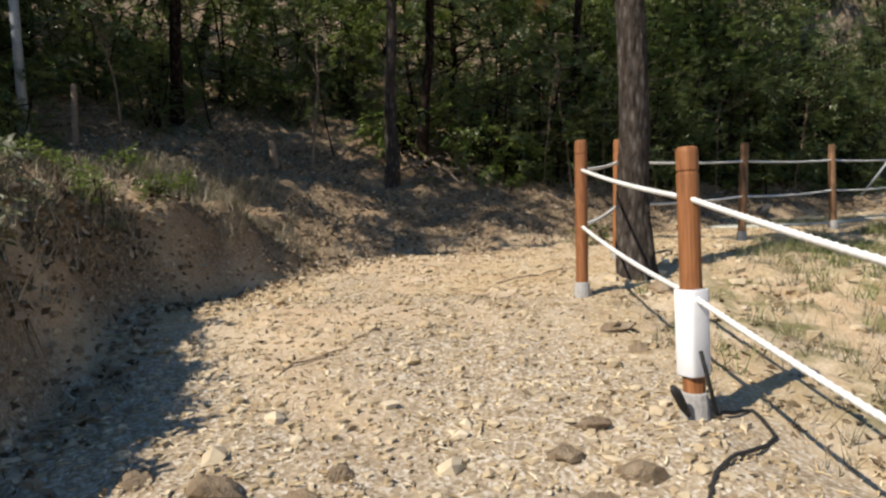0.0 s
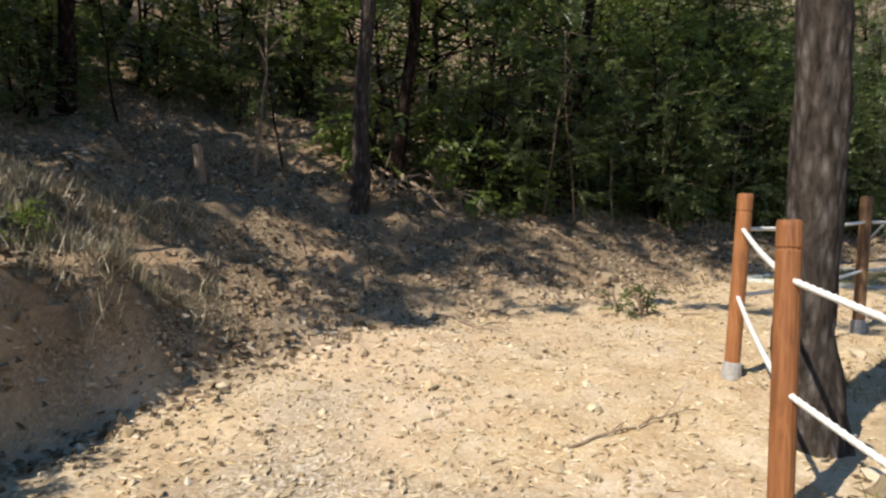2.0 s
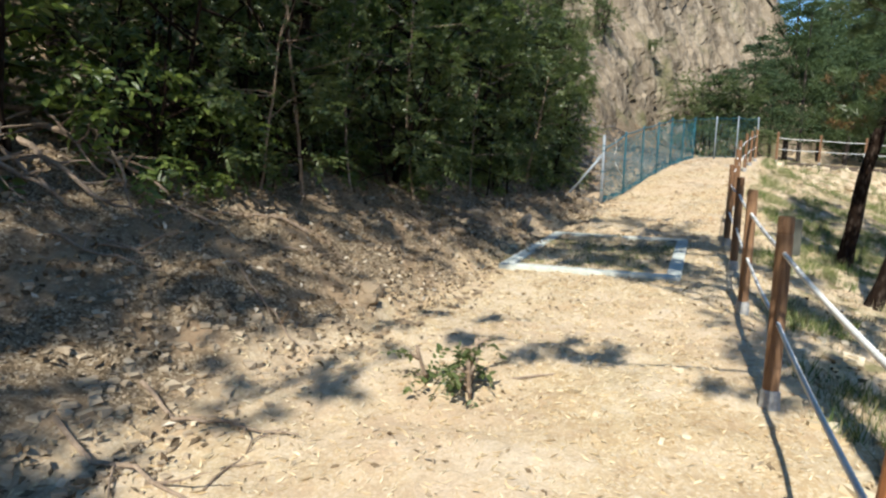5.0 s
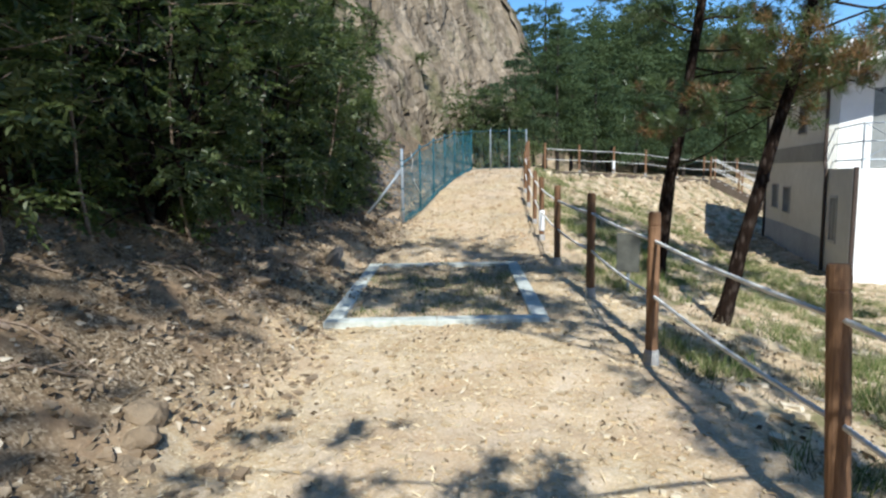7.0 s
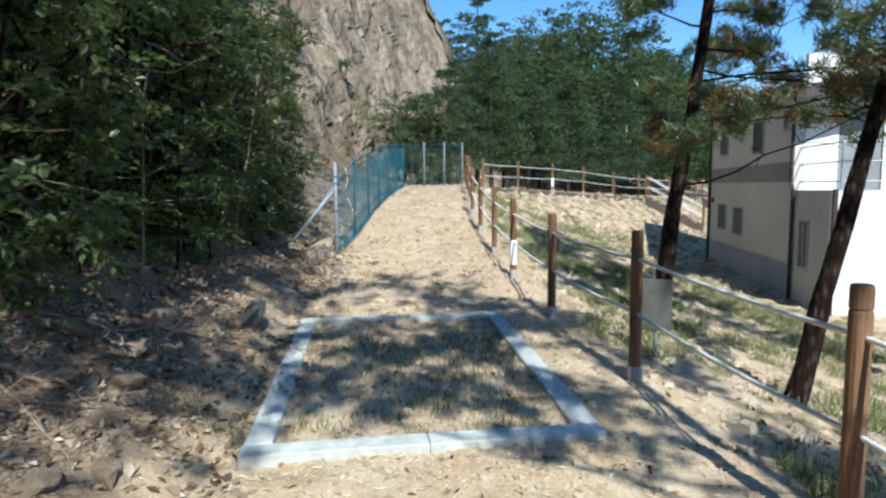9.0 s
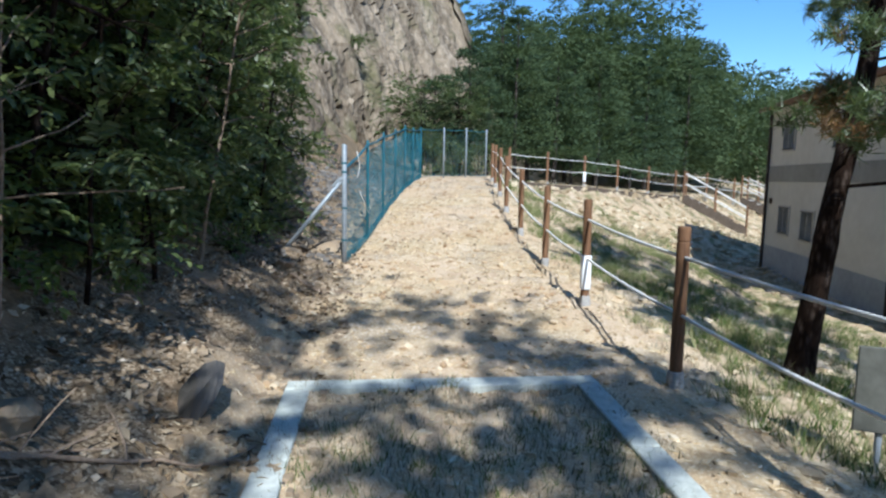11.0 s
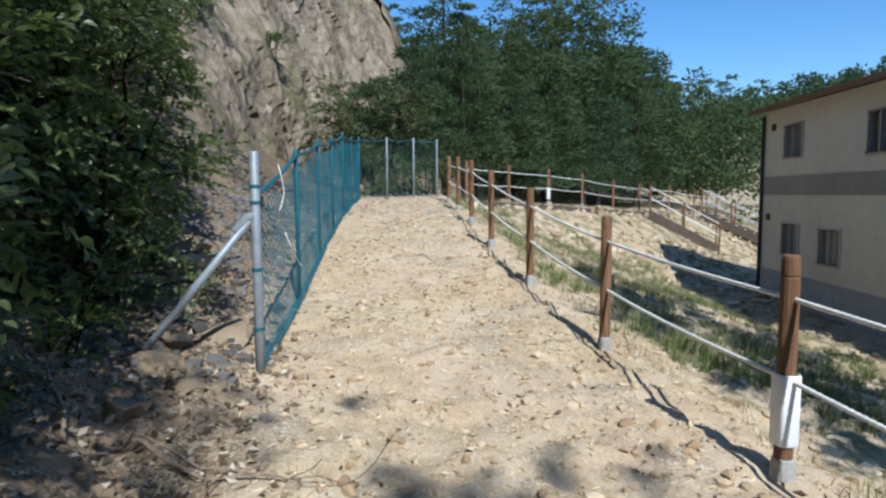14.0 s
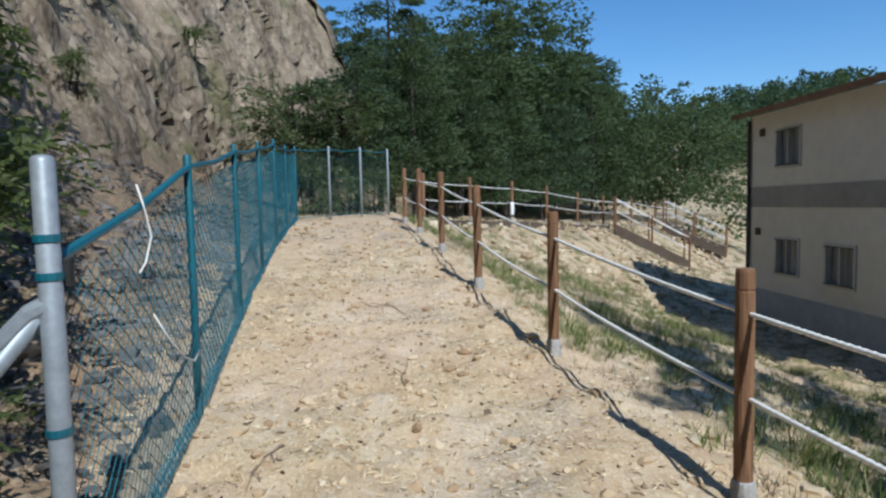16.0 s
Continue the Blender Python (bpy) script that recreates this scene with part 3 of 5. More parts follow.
# ---- the teal wire mesh fence ----
def wire_fence():
    root = tagged(new("wire_fence"), "teal coated chain-link fence on steel posts with a galvanised end brace", "fence")
    run = [(17.88, 9.55), (19.9, 9.57), (21.95, 9.6), (24.0, 9.62), (26.05, 9.62), (28.1, 9.6), (30.2, 9.55), (30.65, 8.8), (31.15, 8.05), (31.6, 7.35)]
    feet = [Vector((x, y, land_at(x, y))) for x, y in run]
    for k, p in enumerate(feet):
        r, mat = (0.036, STEEL) if k == 0 else (0.025, TEAL if k < 7 else STEEL)
        g = Geo().tube([p + Vector((0, 0, z)) for z in (-0.1, 0.8, 1.66, 1.675, 1.68)], [r, r, r, r * 0.8, r * 0.3], 12)
        post = part("post", g, mat, root, "galvanised end post" if k == 0 else "", True)
        if k == 0:
            for z in (0.35, 0.8, 1.3, 1.42):
                part("clamp", Geo().tube([p + Vector((0, 0, z - 0.012)), p + Vector((0, 0, z + 0.012))], 0.041, 12), TEAL, post)
            foot = Vector((17.86, 10.45, land_at(17.86, 10.45) - 0.02))
            head = p + Vector((0, 0.03, 1.19))
            brace = part("brace", Geo().tube([foot, foot.lerp(head, 0.5), head], 0.030, 12), STEEL, root, "galvanised diagonal brace tube", True)
            part("elbow", Geo().tube([head + Vector((0, 0.12, -0.10)), head + Vector((0, 0.03, -0.01)), head + Vector((0, -0.03, 0.02))], 0.037, 10), STEEL, brace)
    for k in range(len(feet) - 1):
        a, b = feet[k], feet[k + 1]
        lift = Vector((0, 0, 1.60 if k else 1.34))
        part("top_rail", Geo().tube([a + lift, (a + lift).lerp(b + Vector((0, 0, 1.60)), 0.5) - Vector((0, 0, 0.03)), b + Vector((0, 0, 1.60))], 0.020 if k < 6 else 0.012, 8), TEAL, root)
        part("bottom_wire", Geo().tube([a + Vector((0, 0, 0.06)), b + Vector((0, 0, 0.06))], 0.008, 5), TEAL, root)
        length = (b - a).length
        d = (b - a) / length
        side = Vector((-d.y, d.x, 0)).normalized()
        cell, h = 0.05, 1.52
        g = Geo()
        n, rows = int(length / cell), int(h / cell)
        r = 0.0021 if k == 0 else 0.0026 if k < 6 else 0.0032
        loose = random.Random(300 + k)
        for i in range(n):
            pts = []
            slip = loose.uniform(-0.004, 0.004)
            for j in range(rows + 1):
                q = Vector((0, 0, slip)) + a + d * ((i + (i + j) % 2) * cell) + Vector((0, 0, 0.04 + j * cell * 0.97 * (1 if k else 0.83 + 0.17 * i / n)))
                q += side * (0.008 * noise.noise((i * 0.13, j * 0.13, k)) + 0.02 * noise.noise((i * 0.05, j * 0.07, k + 9)))
                pts.append(q)
            vs, fs = [], []
            for q in pts:
                vs += [q + d * r, q - d * r * 0.5 + side * r, q - d * r * 0.5 - side * r]
            for j in range(len(pts) - 1):
                for m in range(3):
                    fs.append((j * 3 + m, j * 3 + (m + 1) % 3, j * 3 + 3 + (m + 1) % 3, j * 3 + 3 + m))
            g.add(vs, fs)
        tagged(part("mesh_panel", g, TEAL, root, "teal chain-link mesh"), kind="stuff")
        if k < 6:
            # the mesh is turned up along its foot
            fold, m = Geo(), int(length / 0.03)
            for i in range(m):
                pts = [a + d * ((i + (i + j) % 2) * 0.03) + side * (-0.02 - 0.012 * noise.noise((i * 0.2, j, k))) + Vector((0, 0, 0.01 + j * 0.03)) for j in range(6)]
                vs = [q + o for q in pts for o in (d * 0.0026, side * 0.0026 - d * 0.0013, side * -0.0026 - d * 0.0013)]
                fold.add(vs, [(j * 3 + e, j * 3 + (e + 1) % 3, j * 3 + 3 + (e + 1) % 3, j * 3 + 3 + e) for j in range(5) for e in range(3)])
            tagged(part("mesh_fold", fold, TEAL, root, "mesh folded up along the ground"), kind="stuff")
    for name, pts in (("cord", ((18.76, 9.54, 1.62), (18.80, 9.52, 1.50), (18.84, 9.51, 1.38), (18.80, 9.53, 1.26), (18.74, 9.54, 1.22))), ("cord", ((18.78, 9.50, 1.02), (18.90, 9.46, 0.86), (19.10, 9.45, 0.74), (19.35, 9.46, 0.66), (19.72, 9.51, 0.64)))):
        part(name, Geo().tube([Vector((x, y, feet[0].z + z)) for x, y, z in pts], 0.005, 7), ROPE, root, "loose white cord tied to the mesh", True)
    part("clip", Geo().box(tuple(feet[0] + Vector((0.02, -0.05, 1.26))), tuple(feet[0] + Vector((0.06, -0.01, 1.35))), 0.004), BLACK, root, "black plastic clip")
    return root


wire_fence()


# ---- the kerb frame in the path ----
def kerb_frame():
    root = tagged(new("kerb_frame"), "rectangular frame of pale blue-grey kerb strips set in the ground", "kerb")
    c = [Vector(p) for p in ((10.11, 8.52, 0), (10.52, 6.32, 0), (13.92, 6.82, 0), (13.57, 9.06, 0))]
    for p in c:
        p.z = land(np.array([p.x]), np.array([p.y]))[0][0]
    w, h = 0.17, 0.045
    mid = sum(c, Vector()) / 4
    for k in range(4):
        a, b = c[k], c[(k + 1) % 4]
        d = (b - a).normalized()
        side = Vector((-d.y, d.x, 0)).normalized()
        if (mid - a).dot(side) < 0:
            side = -side
        a2, b2 = (a + d * (w + 0.004), b - d * (w + 0.004)) if k % 2 else (a, b)
        n = 3 if k % 2 else 2
        for i in range(n):
            p, q = a2.lerp(b2, i / n) + d * 0.002, a2.lerp(b2, (i + 1) / n) - d * 0.002
            e = 0.008
            vs = []
            for z, o in ((-0.12, 0), (h - e, 0), (h, e)):
                for s0, base in ((o, p + d * o), (w - o, p + d * o)):
                    vs.append(base + side * s0 + Vector((0, 0, z)))
                for s0, base in ((w - o, q - d * o), (o, q - d * o)):
                    vs.append(base + side * s0 + Vector((0, 0, z)))
            fs = [(8, 9, 10, 11)] + [(r * 4 + m, r * 4 + (m + 1) % 4, r * 4 + 4 + (m + 1) % 4, r * 4 + 4 + m) for r in (0, 1) for m in range(4)]
            part("kerb_strip", Geo().add(vs, fs), KERB, root)


kerb_frame()


# ---- trees and shrubs ----
def branch_path(start, way, length, rng, bend=0.25, n=6, lift=0.0):
    pts, d, p = [Vector(start)], Vector(way).normalized(), Vector(start)
    for i in range(n):
        d = (d + Vector((rng.uniform(-bend, bend), rng.uniform(-bend, bend), rng.uniform(-bend, bend) + lift))).normalized()
        p = p + d * (length / n)
        pts.append(p.copy())
    return pts


def taper(r0, r1, n):
    return [r0 + (r1 - r0) * (i / (n - 1)) ** 0.8 for i in range(n)]


def pine(seed, height, radius, first_limb, lean=(0, 0), bark=BARK, dead=0.15, tufts=9, spread=2.4, bias=(0.0, 0.0)):
    """A pine: rough leaning trunk, long bare limbs and tufts of needles at their ends."""
    rng, nr = random.Random(seed), np.random.default_rng(seed)
    root = new("pine_tree")
    n = 14
    pts = [Vector((lean[0] * (i / n) ** 1.05 + 0.12 * noise.noise((i * 0.5, seed, 0)), lean[1] * (i / n) ** 1.05 + 0.12 * noise.noise((i * 0.5, seed, 9)), -0.3 + (height + 0.3) * i / n)) for i in range(n + 1)]
    radii = [max(0.02, radius * (1 - 0.85 * i / n) * (1.35 if i == 0 else 1.08 if i == 1 else 1)) for i in range(n + 1)]
    rings, sides = 120, 36
    vs = []
    for i in range(rings + 1):
        f = i / rings * n
        k = min(int(f), n - 1)
        c = pts[k].lerp(pts[k + 1], f - k)
        r0 = radii[k] + (radii[k + 1] - radii[k]) * (f - k)
        for a in range(sides):
            w = 2 * math.pi * a / sides
            e = Vector((math.cos(w), math.sin(w), 0))
            q = (math.cos(w) * 2.6, math.sin(w) * 2.6, c.z * 1.6 + seed)
            plate = abs(noise.noise(q)) * 0.22 + noise.noise((q[0] * 2.3, q[1] * 2.3, c.z * 5)) * 0.12
            vs.append(c + e * r0 * (0.95 + plate))
    fs = [(i * sides + a, i * sides + (a + 1) % sides, (i + 1) * sides + (a + 1) % sides, (i + 1) * sides + a) for i in range(rings) for a in range(sides)]
    fs.append(tuple(range(rings * sides, (rings + 1) * sides)))
    part("trunk", Geo().add(vs, fs), bark, root, smooth=True)
    centres, dry = [], []
    z = first_limb
    while z < height - 0.3:
        i = (z + 0.3) / (height + 0.3) * n
        p = pts[int(i)].lerp(pts[min(int(i) + 1, n)], i % 1)
        ang = rng.uniform(0, 6.28)
        L = spread * (0.45 + 0.75 * math.sin(math.pi * min(1, 0.25 + 0.75 * (z - first_limb) / (height - first_limb)))) * rng.uniform(0.6, 1.15)
        b = math.hypot(*bias)
        if b:
            L *= 1 + 0.9 * min(1, b * 1.4) * (math.cos(ang) * bias[0] + math.sin(ang) * bias[1]) / b
        lp = branch_path(p, (math.cos(ang) + bias[0], math.sin(ang) + bias[1], rng.uniform(-0.05, 0.35)), L, rng, 0.28, 7, 0.03)
        limb = Geo().tube(lp, taper(0.010 + radius * 0.075, 0.004, 8), 6)
        bare = rng.random() < dead and z < height * 0.6
        for k in range(3, 8):
            for _ in range(2):
                tp = branch_path(lp[k], (rng.uniform(-1, 1), rng.uniform(-1, 1), rng.uniform(-0.2, 0.6)), rng.uniform(0.25, 0.6), rng, 0.3, 3)
                limb.tube(tp, taper(0.007, 0.003, 4), 4)
                if not bare:
                    for _ in range(tufts // 3):
                        e = tp[-1] + Vector((rng.gauss(0, 0.13), rng.gauss(0, 0.13), rng.gauss(0, 0.08)))
                        (dry if rng.random() < (0.35 if z < first_limb + 1.2 else 0.03) else centres).append(e)
        part("limb", limb, bark, root)
        z += rng.uniform(0.16, 0.34)
    for name, cs, mat in (("needles", centres, NEEDLE), ("dry_needles", dry, NEEDLE_DRY)):
        if not cs:
            continue
        c = np.array([tuple(p) for p in cs])
        c = np.repeat(c, 46, 0)
        ax = nr.normal(size=c.shape)
        ax[:, 2] += 0.45
        ax /= np.linalg.norm(ax, axis=1)[:, None]
        e = np.cross(ax, nr.normal(size=c.shape))
        e *= 0.0075 / (np.linalg.norm(e, axis=1)[:, None] + 1e-9)
        c = c + nr.normal(0, 0.035, c.shape)
        v = np.stack([c - e, c + e, c + ax * nr.uniform(0.09, 0.17, (len(c), 1))], 1).reshape(-1, 3)
        f = [tuple(r) for r in np.arange(len(v)).reshape(-1, 3).tolist()]
        tagged(put(name, leaf_mesh(name, v, f, mat), root), kind="stuff")
    return root


def broadleaf(name, seed, height, width, trunk_r, low, count, leaf, mat=LEAF_DARK, stems=1, clumps=46, bark=BARK_DARK):
    """A leafy tree or shrub: stems, limbs and a crown of many leaf clumps with gaps and an uneven outline."""
    rng, nr = random.Random(seed), np.random.default_rng(seed)
    root = new(name)
    wood, tips = Geo(), []
    for s in range(stems):
        ang = rng.uniform(0, 6.28)
        out = (0.10 if stems == 1 else 0.45) * rng.uniform(0.5, 1.2)
        trunk = branch_path((rng.gauss(0, 0.08 * (stems > 1)), rng.gauss(0, 0.08 * (stems > 1)), -0.25), (math.cos(ang) * out, math.sin(ang) * out, 1), height * rng.uniform(0.75, 0.9), rng, 0.12, 9, 0.12)
        wood.tube(trunk, taper(trunk_r * rng.uniform(0.8, 1.1), 0.012, len(trunk)), 9, wobble=0.08, rng=rng)
        for _ in range(max(4, clumps // stems)):
            f = rng.uniform(low, 1.0)
            i = f * (len(trunk) - 1)
            p = trunk[int(i)].lerp(trunk[min(int(i) + 1, len(trunk) - 1)], i % 1)
            a = rng.uniform(0, 6.28)
            reach = width * 0.5 * math.sqrt(max(0.08, 1 - ((f - 0.5) * 1.6) ** 2)) * rng.uniform(0.35, 1.1)
            lp = branch_path(p, (math.cos(a), math.sin(a), rng.uniform(-0.1, 0.6)), reach, rng, 0.3, 4)
            wood.tube(lp, taper(0.016 + trunk_r * 0.12, 0.004, 5), 5)
            tips += [(lp[-1], 1.0), (lp[3], 0.8)] if rng.random() < 0.8 else [(lp[-1], 1.0)]
    part("trunk", wood, bark, root, smooth=True)
    tips = [(p, width * 0.11 * k * rng.uniform(0.6, 1.5)) for p, k in tips]
    v, f = sprays(tips, count, leaf, nr, 0.5, (0, 0, height * 0.5))
    tagged(put("foliage", leaf_mesh("foliage", v, f, mat), root), kind="stuff")
    return root


def place(ob, x, y, turn=0.0, size=1.0, sink=0.0, label="", category="tree", group=""):
    z = land_at(x, y) - sink
    ob.matrix_basis = Matrix.Translation((x, y, z)) @ Matrix.Rotation(turn, 4, "Z") @ Matrix.Diagonal((size, size, size, 1))
    return tagged(ob, label, category, group)


def again(ob, x, y, turn, size, sink=0.0, label=""):
    z = land_at(x, y) - sink
    base = ob.scale.copy()
    ob.scale = (1, 1, 1)
    c = copy_thing(ob, Matrix.Translation((x, y, z)) @ Matrix.Rotation(turn, 4, "Z") @ Matrix.Diagonal((size, size, size, 1)))
    ob.scale = base
    return tagged(c, label)


# the two pines by the path, the tall trunk by the fence and the trunk on the bank
place(pine(3, 11.0, 0.142, 3.4, (0.3, 0.3), tufts=15, spread=2.5, bias=(0.05, 0.38)), 4.42, 4.02, 0.0, label="tall pine with thick rough grey-brown bark beside the fence")
place(pine(5, 9.5, 0.12, 3.4, (0.4, -0.9), BARK, tufts=6, spread=2.4, bias=(0, -0.45)), 4.35, 10.15, 0.0, label="slim dark pine trunk on the littered bank")
place(pine(7, 10.0, 0.10, 4.0, (0.3, -3.3), BARK_DARK, tufts=6, spread=2.5, bias=(0, -0.2)), 1.0, 11.3, 0.0, label="slim dark pine in the wood above the path")
place(pine(10, 11.0, 0.13, 5.2, (0.3, -0.3), BARK_DARK, tufts=9, spread=2.4, bias=(0.3, 0.35)), -2.9, 8.5, 0.0, label="slim dark pine at the edge of the wood")
place(pine(8, 8.2, 0.088, 2.6, (0.2, -2.1), BARK_DARK, 0.25, 15, 2.4, (0.1, -0.8)), 12.2, 4.36, 0.0, label="leaning dark pine on the grassy slope")
place(pine(12, 8.6, 0.12, 1.9, (0.3, -1.3), BARK_DARK, 0.12, 27, 3.4, (-0.2, -0.55)), 15.3, 4.6, 0.0, label="pine with bare lower limbs on the grassy slope")

place(pine(14, 10.8, 0.10, 6.0, (0.2, -2.4), BARK_DARK, tufts=12, spread=2.0, bias=(0, -0.5)), 5.3, 10.9, 0.0, label="dark pine leaning out over the path from the bank")
place(pine(15, 11.0, 0.11, 6.2, (0.2, -0.7), BARK_DARK, tufts=6, spread=2.0, bias=(0, -0.4)), 8.9, 10.9, 0.0, label="slim dark pine above the undergrowth of the bank")
# out of view; added so that its dense crown shades the bank
place(pine(16, 6.9, 0.08, 3.7, (0.9, 0.1), BARK_DARK, 0.0, 12, 1.3), -2.2, 7.35, 0.0, label="unseen small dense pine added to cast shade on the bank")
# never in view; added for the dappled shade beyond the rope fence
place(pine(17, 7.8, 0.10, 3.8, (0.5, -0.1), BARK, 0.1, 15, 2.2, (0.1, 0.4)), 3.3, 0.6, 0.0, label="unseen pine added to cast dappled shade on the slope")

shrubs = [broadleaf("shrub", 21, 3.4, 2.6, 0.05, 0.08, 5600, 0.088, LEAF_DARK, 4, 44),
          broadleaf("shrub", 22, 2.4, 2.4, 0.04, 0.05, 4200, 0.082, LEAF_DARK, 5, 40),
          broadleaf("shrub", 23, 1.3, 1.4, 0.02, 0.05, 1300, 0.085, LEAF_FRESH, 4, 26),
          broadleaf("shrub", 24, 3.8, 2.8, 0.05, 0.06, 4200, 0.105, LEAF_DARK, 4, 40)]
trees = [broadleaf("broadleaf_tree", 31, 7.5, 5.0, 0.11, 0.28, 6400, 0.13, LEAF_DARK, 1, 70),
         broadleaf("broadleaf_tree", 32, 9.0, 5.5, 0.13, 0.35, 6600, 0.135, LEAF_DARK, 2, 74),
         broadleaf("broadleaf_tree", 33, 6.0, 4.2, 0.08, 0.18, 6000, 0.115, LEAF_DARK, 2, 66)]
fresh_trees = [broadleaf("broadleaf_tree", 34, 6.4, 4.0, 0.07, 0.3, 5200, 0.11, LEAF_FRESH, 2, 54)]
S_LABEL, T_LABEL = "dense dark evergreen shrub at the wood's edge", "dark leafy tree in the hillside wood"
F_LABEL = "small fresh green bush on the bank"
rng = random.Random(77)
used = set()


def grow(kinds, k, x, y, size, label, category, group):
    turn = rng.uniform(0, 6.28)
    if (id(kinds), k) in used:
        again(kinds[k], x, y, turn, size, 0.05, label)
    else:
        used.add((id(kinds), k))
        place(kinds[k], x, y, turn, size, 0.05, label, category, group)


# the dense edge of the wood above the bank
for i in range(15):
    x = 6.7 + i * 0.64 + rng.uniform(-0.2, 0.2)
    y = 10.85 + 0.35 * math.sin(i * 1.7) + rng.uniform(-0.2, 0.3) + 0.8 * smooth01(np.array((x - 11.5) / 2.5)).item()
    grow(shrubs, i % 2, x, y, rng.uniform(0.8, 1.15), S_LABEL, "shrub", "shrubs at the wood's edge")
for x, y, s in ((5.5, 10.85, 1.6), (6.1, 10.5, 1.2), (5.2, 11.3, 1.2), (6.9, 10.5, 0.9), (12.6, 10.7, 0.9), (9.3, 10.6, 0.55), (14.0, 10.6, 0.6), (8.0, 10.5, 0.5), (10.6, 10.3, 0.5), (11.7, 10.4, 0.6), (0.2, 5.6, 0.34), (0.55, 6.4, 0.30), (-0.1, 6.1, 0.4), (-0.3, 5.1, 0.3), (0.9, 7.2, 0.3), (0.3, 7.3, 0.4)):
    grow(shrubs, 2, x, y, s, F_LABEL, "bush", "small bushes on the bank")
# the wood itself
for i in range(46):
    x = -9 + (i % 16) * 1.75 + rng.uniform(-0.7, 0.7)
    row = i // 16
    y = 12.9 + row * 2.6 + rng.uniform(-0.8, 0.8) + (0.6 if x < 6 else 0)
    if x > 18.0 or (1.4 < x < 5.6 and y < 14.4) or (-7 < x < 5 and i % 5 in (0, 1, 3)) or (5 <= x < 13.5 and i % 5 in (0, 2, 3)):
        continue
    grow(trees, i % 3, x, y, rng.uniform(0.8, 1.25), T_LABEL, "tree", "trees of the hillside wood")
for x, y, k, s in ((-3.7, 7.9, 2, 0.95), (-1.9, 9.2, 0, 0.88), (-4.2, 9.6, 0, 1.0), (-7.6, 12.2, 1, 0.9), (12.8, 13.2, 1, 0.8), (14.6, 13.2, 0, 0.75),
                   (15.6, 12.8, 2, 0.8), (17.7, 12.0, 2, 0.75)):
    grow(trees, k, x, y, s, T_LABEL, "tree", "trees of the hillside wood")
for x, y, s in ((13.4, 11.7, 0.72), (15.0, 12.1, 0.72), (11.0, 11.5, 0.7), (10.4, 12.3, 0.9), (8.0, 12.9, 0.95), (12.1, 13.6, 0.9), (6.2, 13.4, 0.85)):
    grow(fresh_trees, 0, x, y, s, "light green leafy tree in the hillside wood", "tree", "trees of the hillside wood")
for x, y, k, s in ((33.6, 10.0, 2, 0.65), (35.2, 10.0, 2, 0.8), (34.6, 8.9, 0, 0.6)):
    grow(trees, k, x, y, s, "green leafy tree at the foot of the cliff", "tree", "trees beyond the terrace")
for x, y, k, s in ((32.7, 9.3, 1, 0.75), (32.9, 8.3, 1, 0.6), (33.6, 7.6, 1, 0.7)):
    grow(shrubs, k, x, y, s, "green shrub behind the teal fence", "shrub", "shrubs behind the fence")
for x, y, k, s in ((-1.6, 6.5, 1, 0.42), (-2.3, 5.3, 1, 0.42), (-0.8, 7.8, 1, 0.42), (0.6, 10.8, 1, 0.6), (-1.0, 9.2, 1, 0.6), (16.7, 12.1, 1, 0.72), (16.0, 12.1, 0, 0.85), (15.2, 11.6, 1, 0.7), (17.3, 12.4, 0, 0.75), (18.45, 11.2, 1, 0.8), (20.2, 11.9, 0, 0.6), (-2.6, 9.9, 0, 0.8), (-1.3, 10.7, 1, 1.0), (-0.2, 11.6, 0, 0.55), (0.9, 12.0, 1, 0.65), (-3.8, 9.2, 1, 1.0), (-0.9, 12.8, 0, 0.7), (0.6, 13.4, 0, 0.9), (2.0, 13.9, 0, 1.0), (3.4, 14.3, 0, 0.9), (4.9, 14.6, 0, 1.0), (-2.4, 11.8, 0, 1.0), (-5.2, 9.6, 0, 1.0), (2.2, 13.2, 1, 0.6), (4.6, 13.6, 0, 0.6), (3.4, 13.0, 1, 0.5), (20.5, 12.9, 2, 0.9), (23.5, 12.6, 2, 0.8)):
    grow(shrubs, k, x, y, s, S_LABEL, "shrub", "shrubs at the wood's edge")


for x, y, s in ((15.6, 11.3, 0.95), (16.6, 11.7, 1.0), (17.6, 12.1, 1.0), (14.4, 11.1, 0.9), (18.9, 12.5, 1.1), (19.2, 11.5, 0.85), (20.4, 12.0, 0.9), (21.8, 12.5, 0.8)):
    grow(shrubs, 3, x, y, s, "large-leaved evergreen shrub beside the wire fence", "shrub", "shrubs beside the wire fence")
for x, y, s in ((17.3, 10.75, 0.45), (16.2, 10.5, 0.35)):
    grow(shrubs, 2, x, y, s, F_LABEL, "bush", "small bushes on the bank")


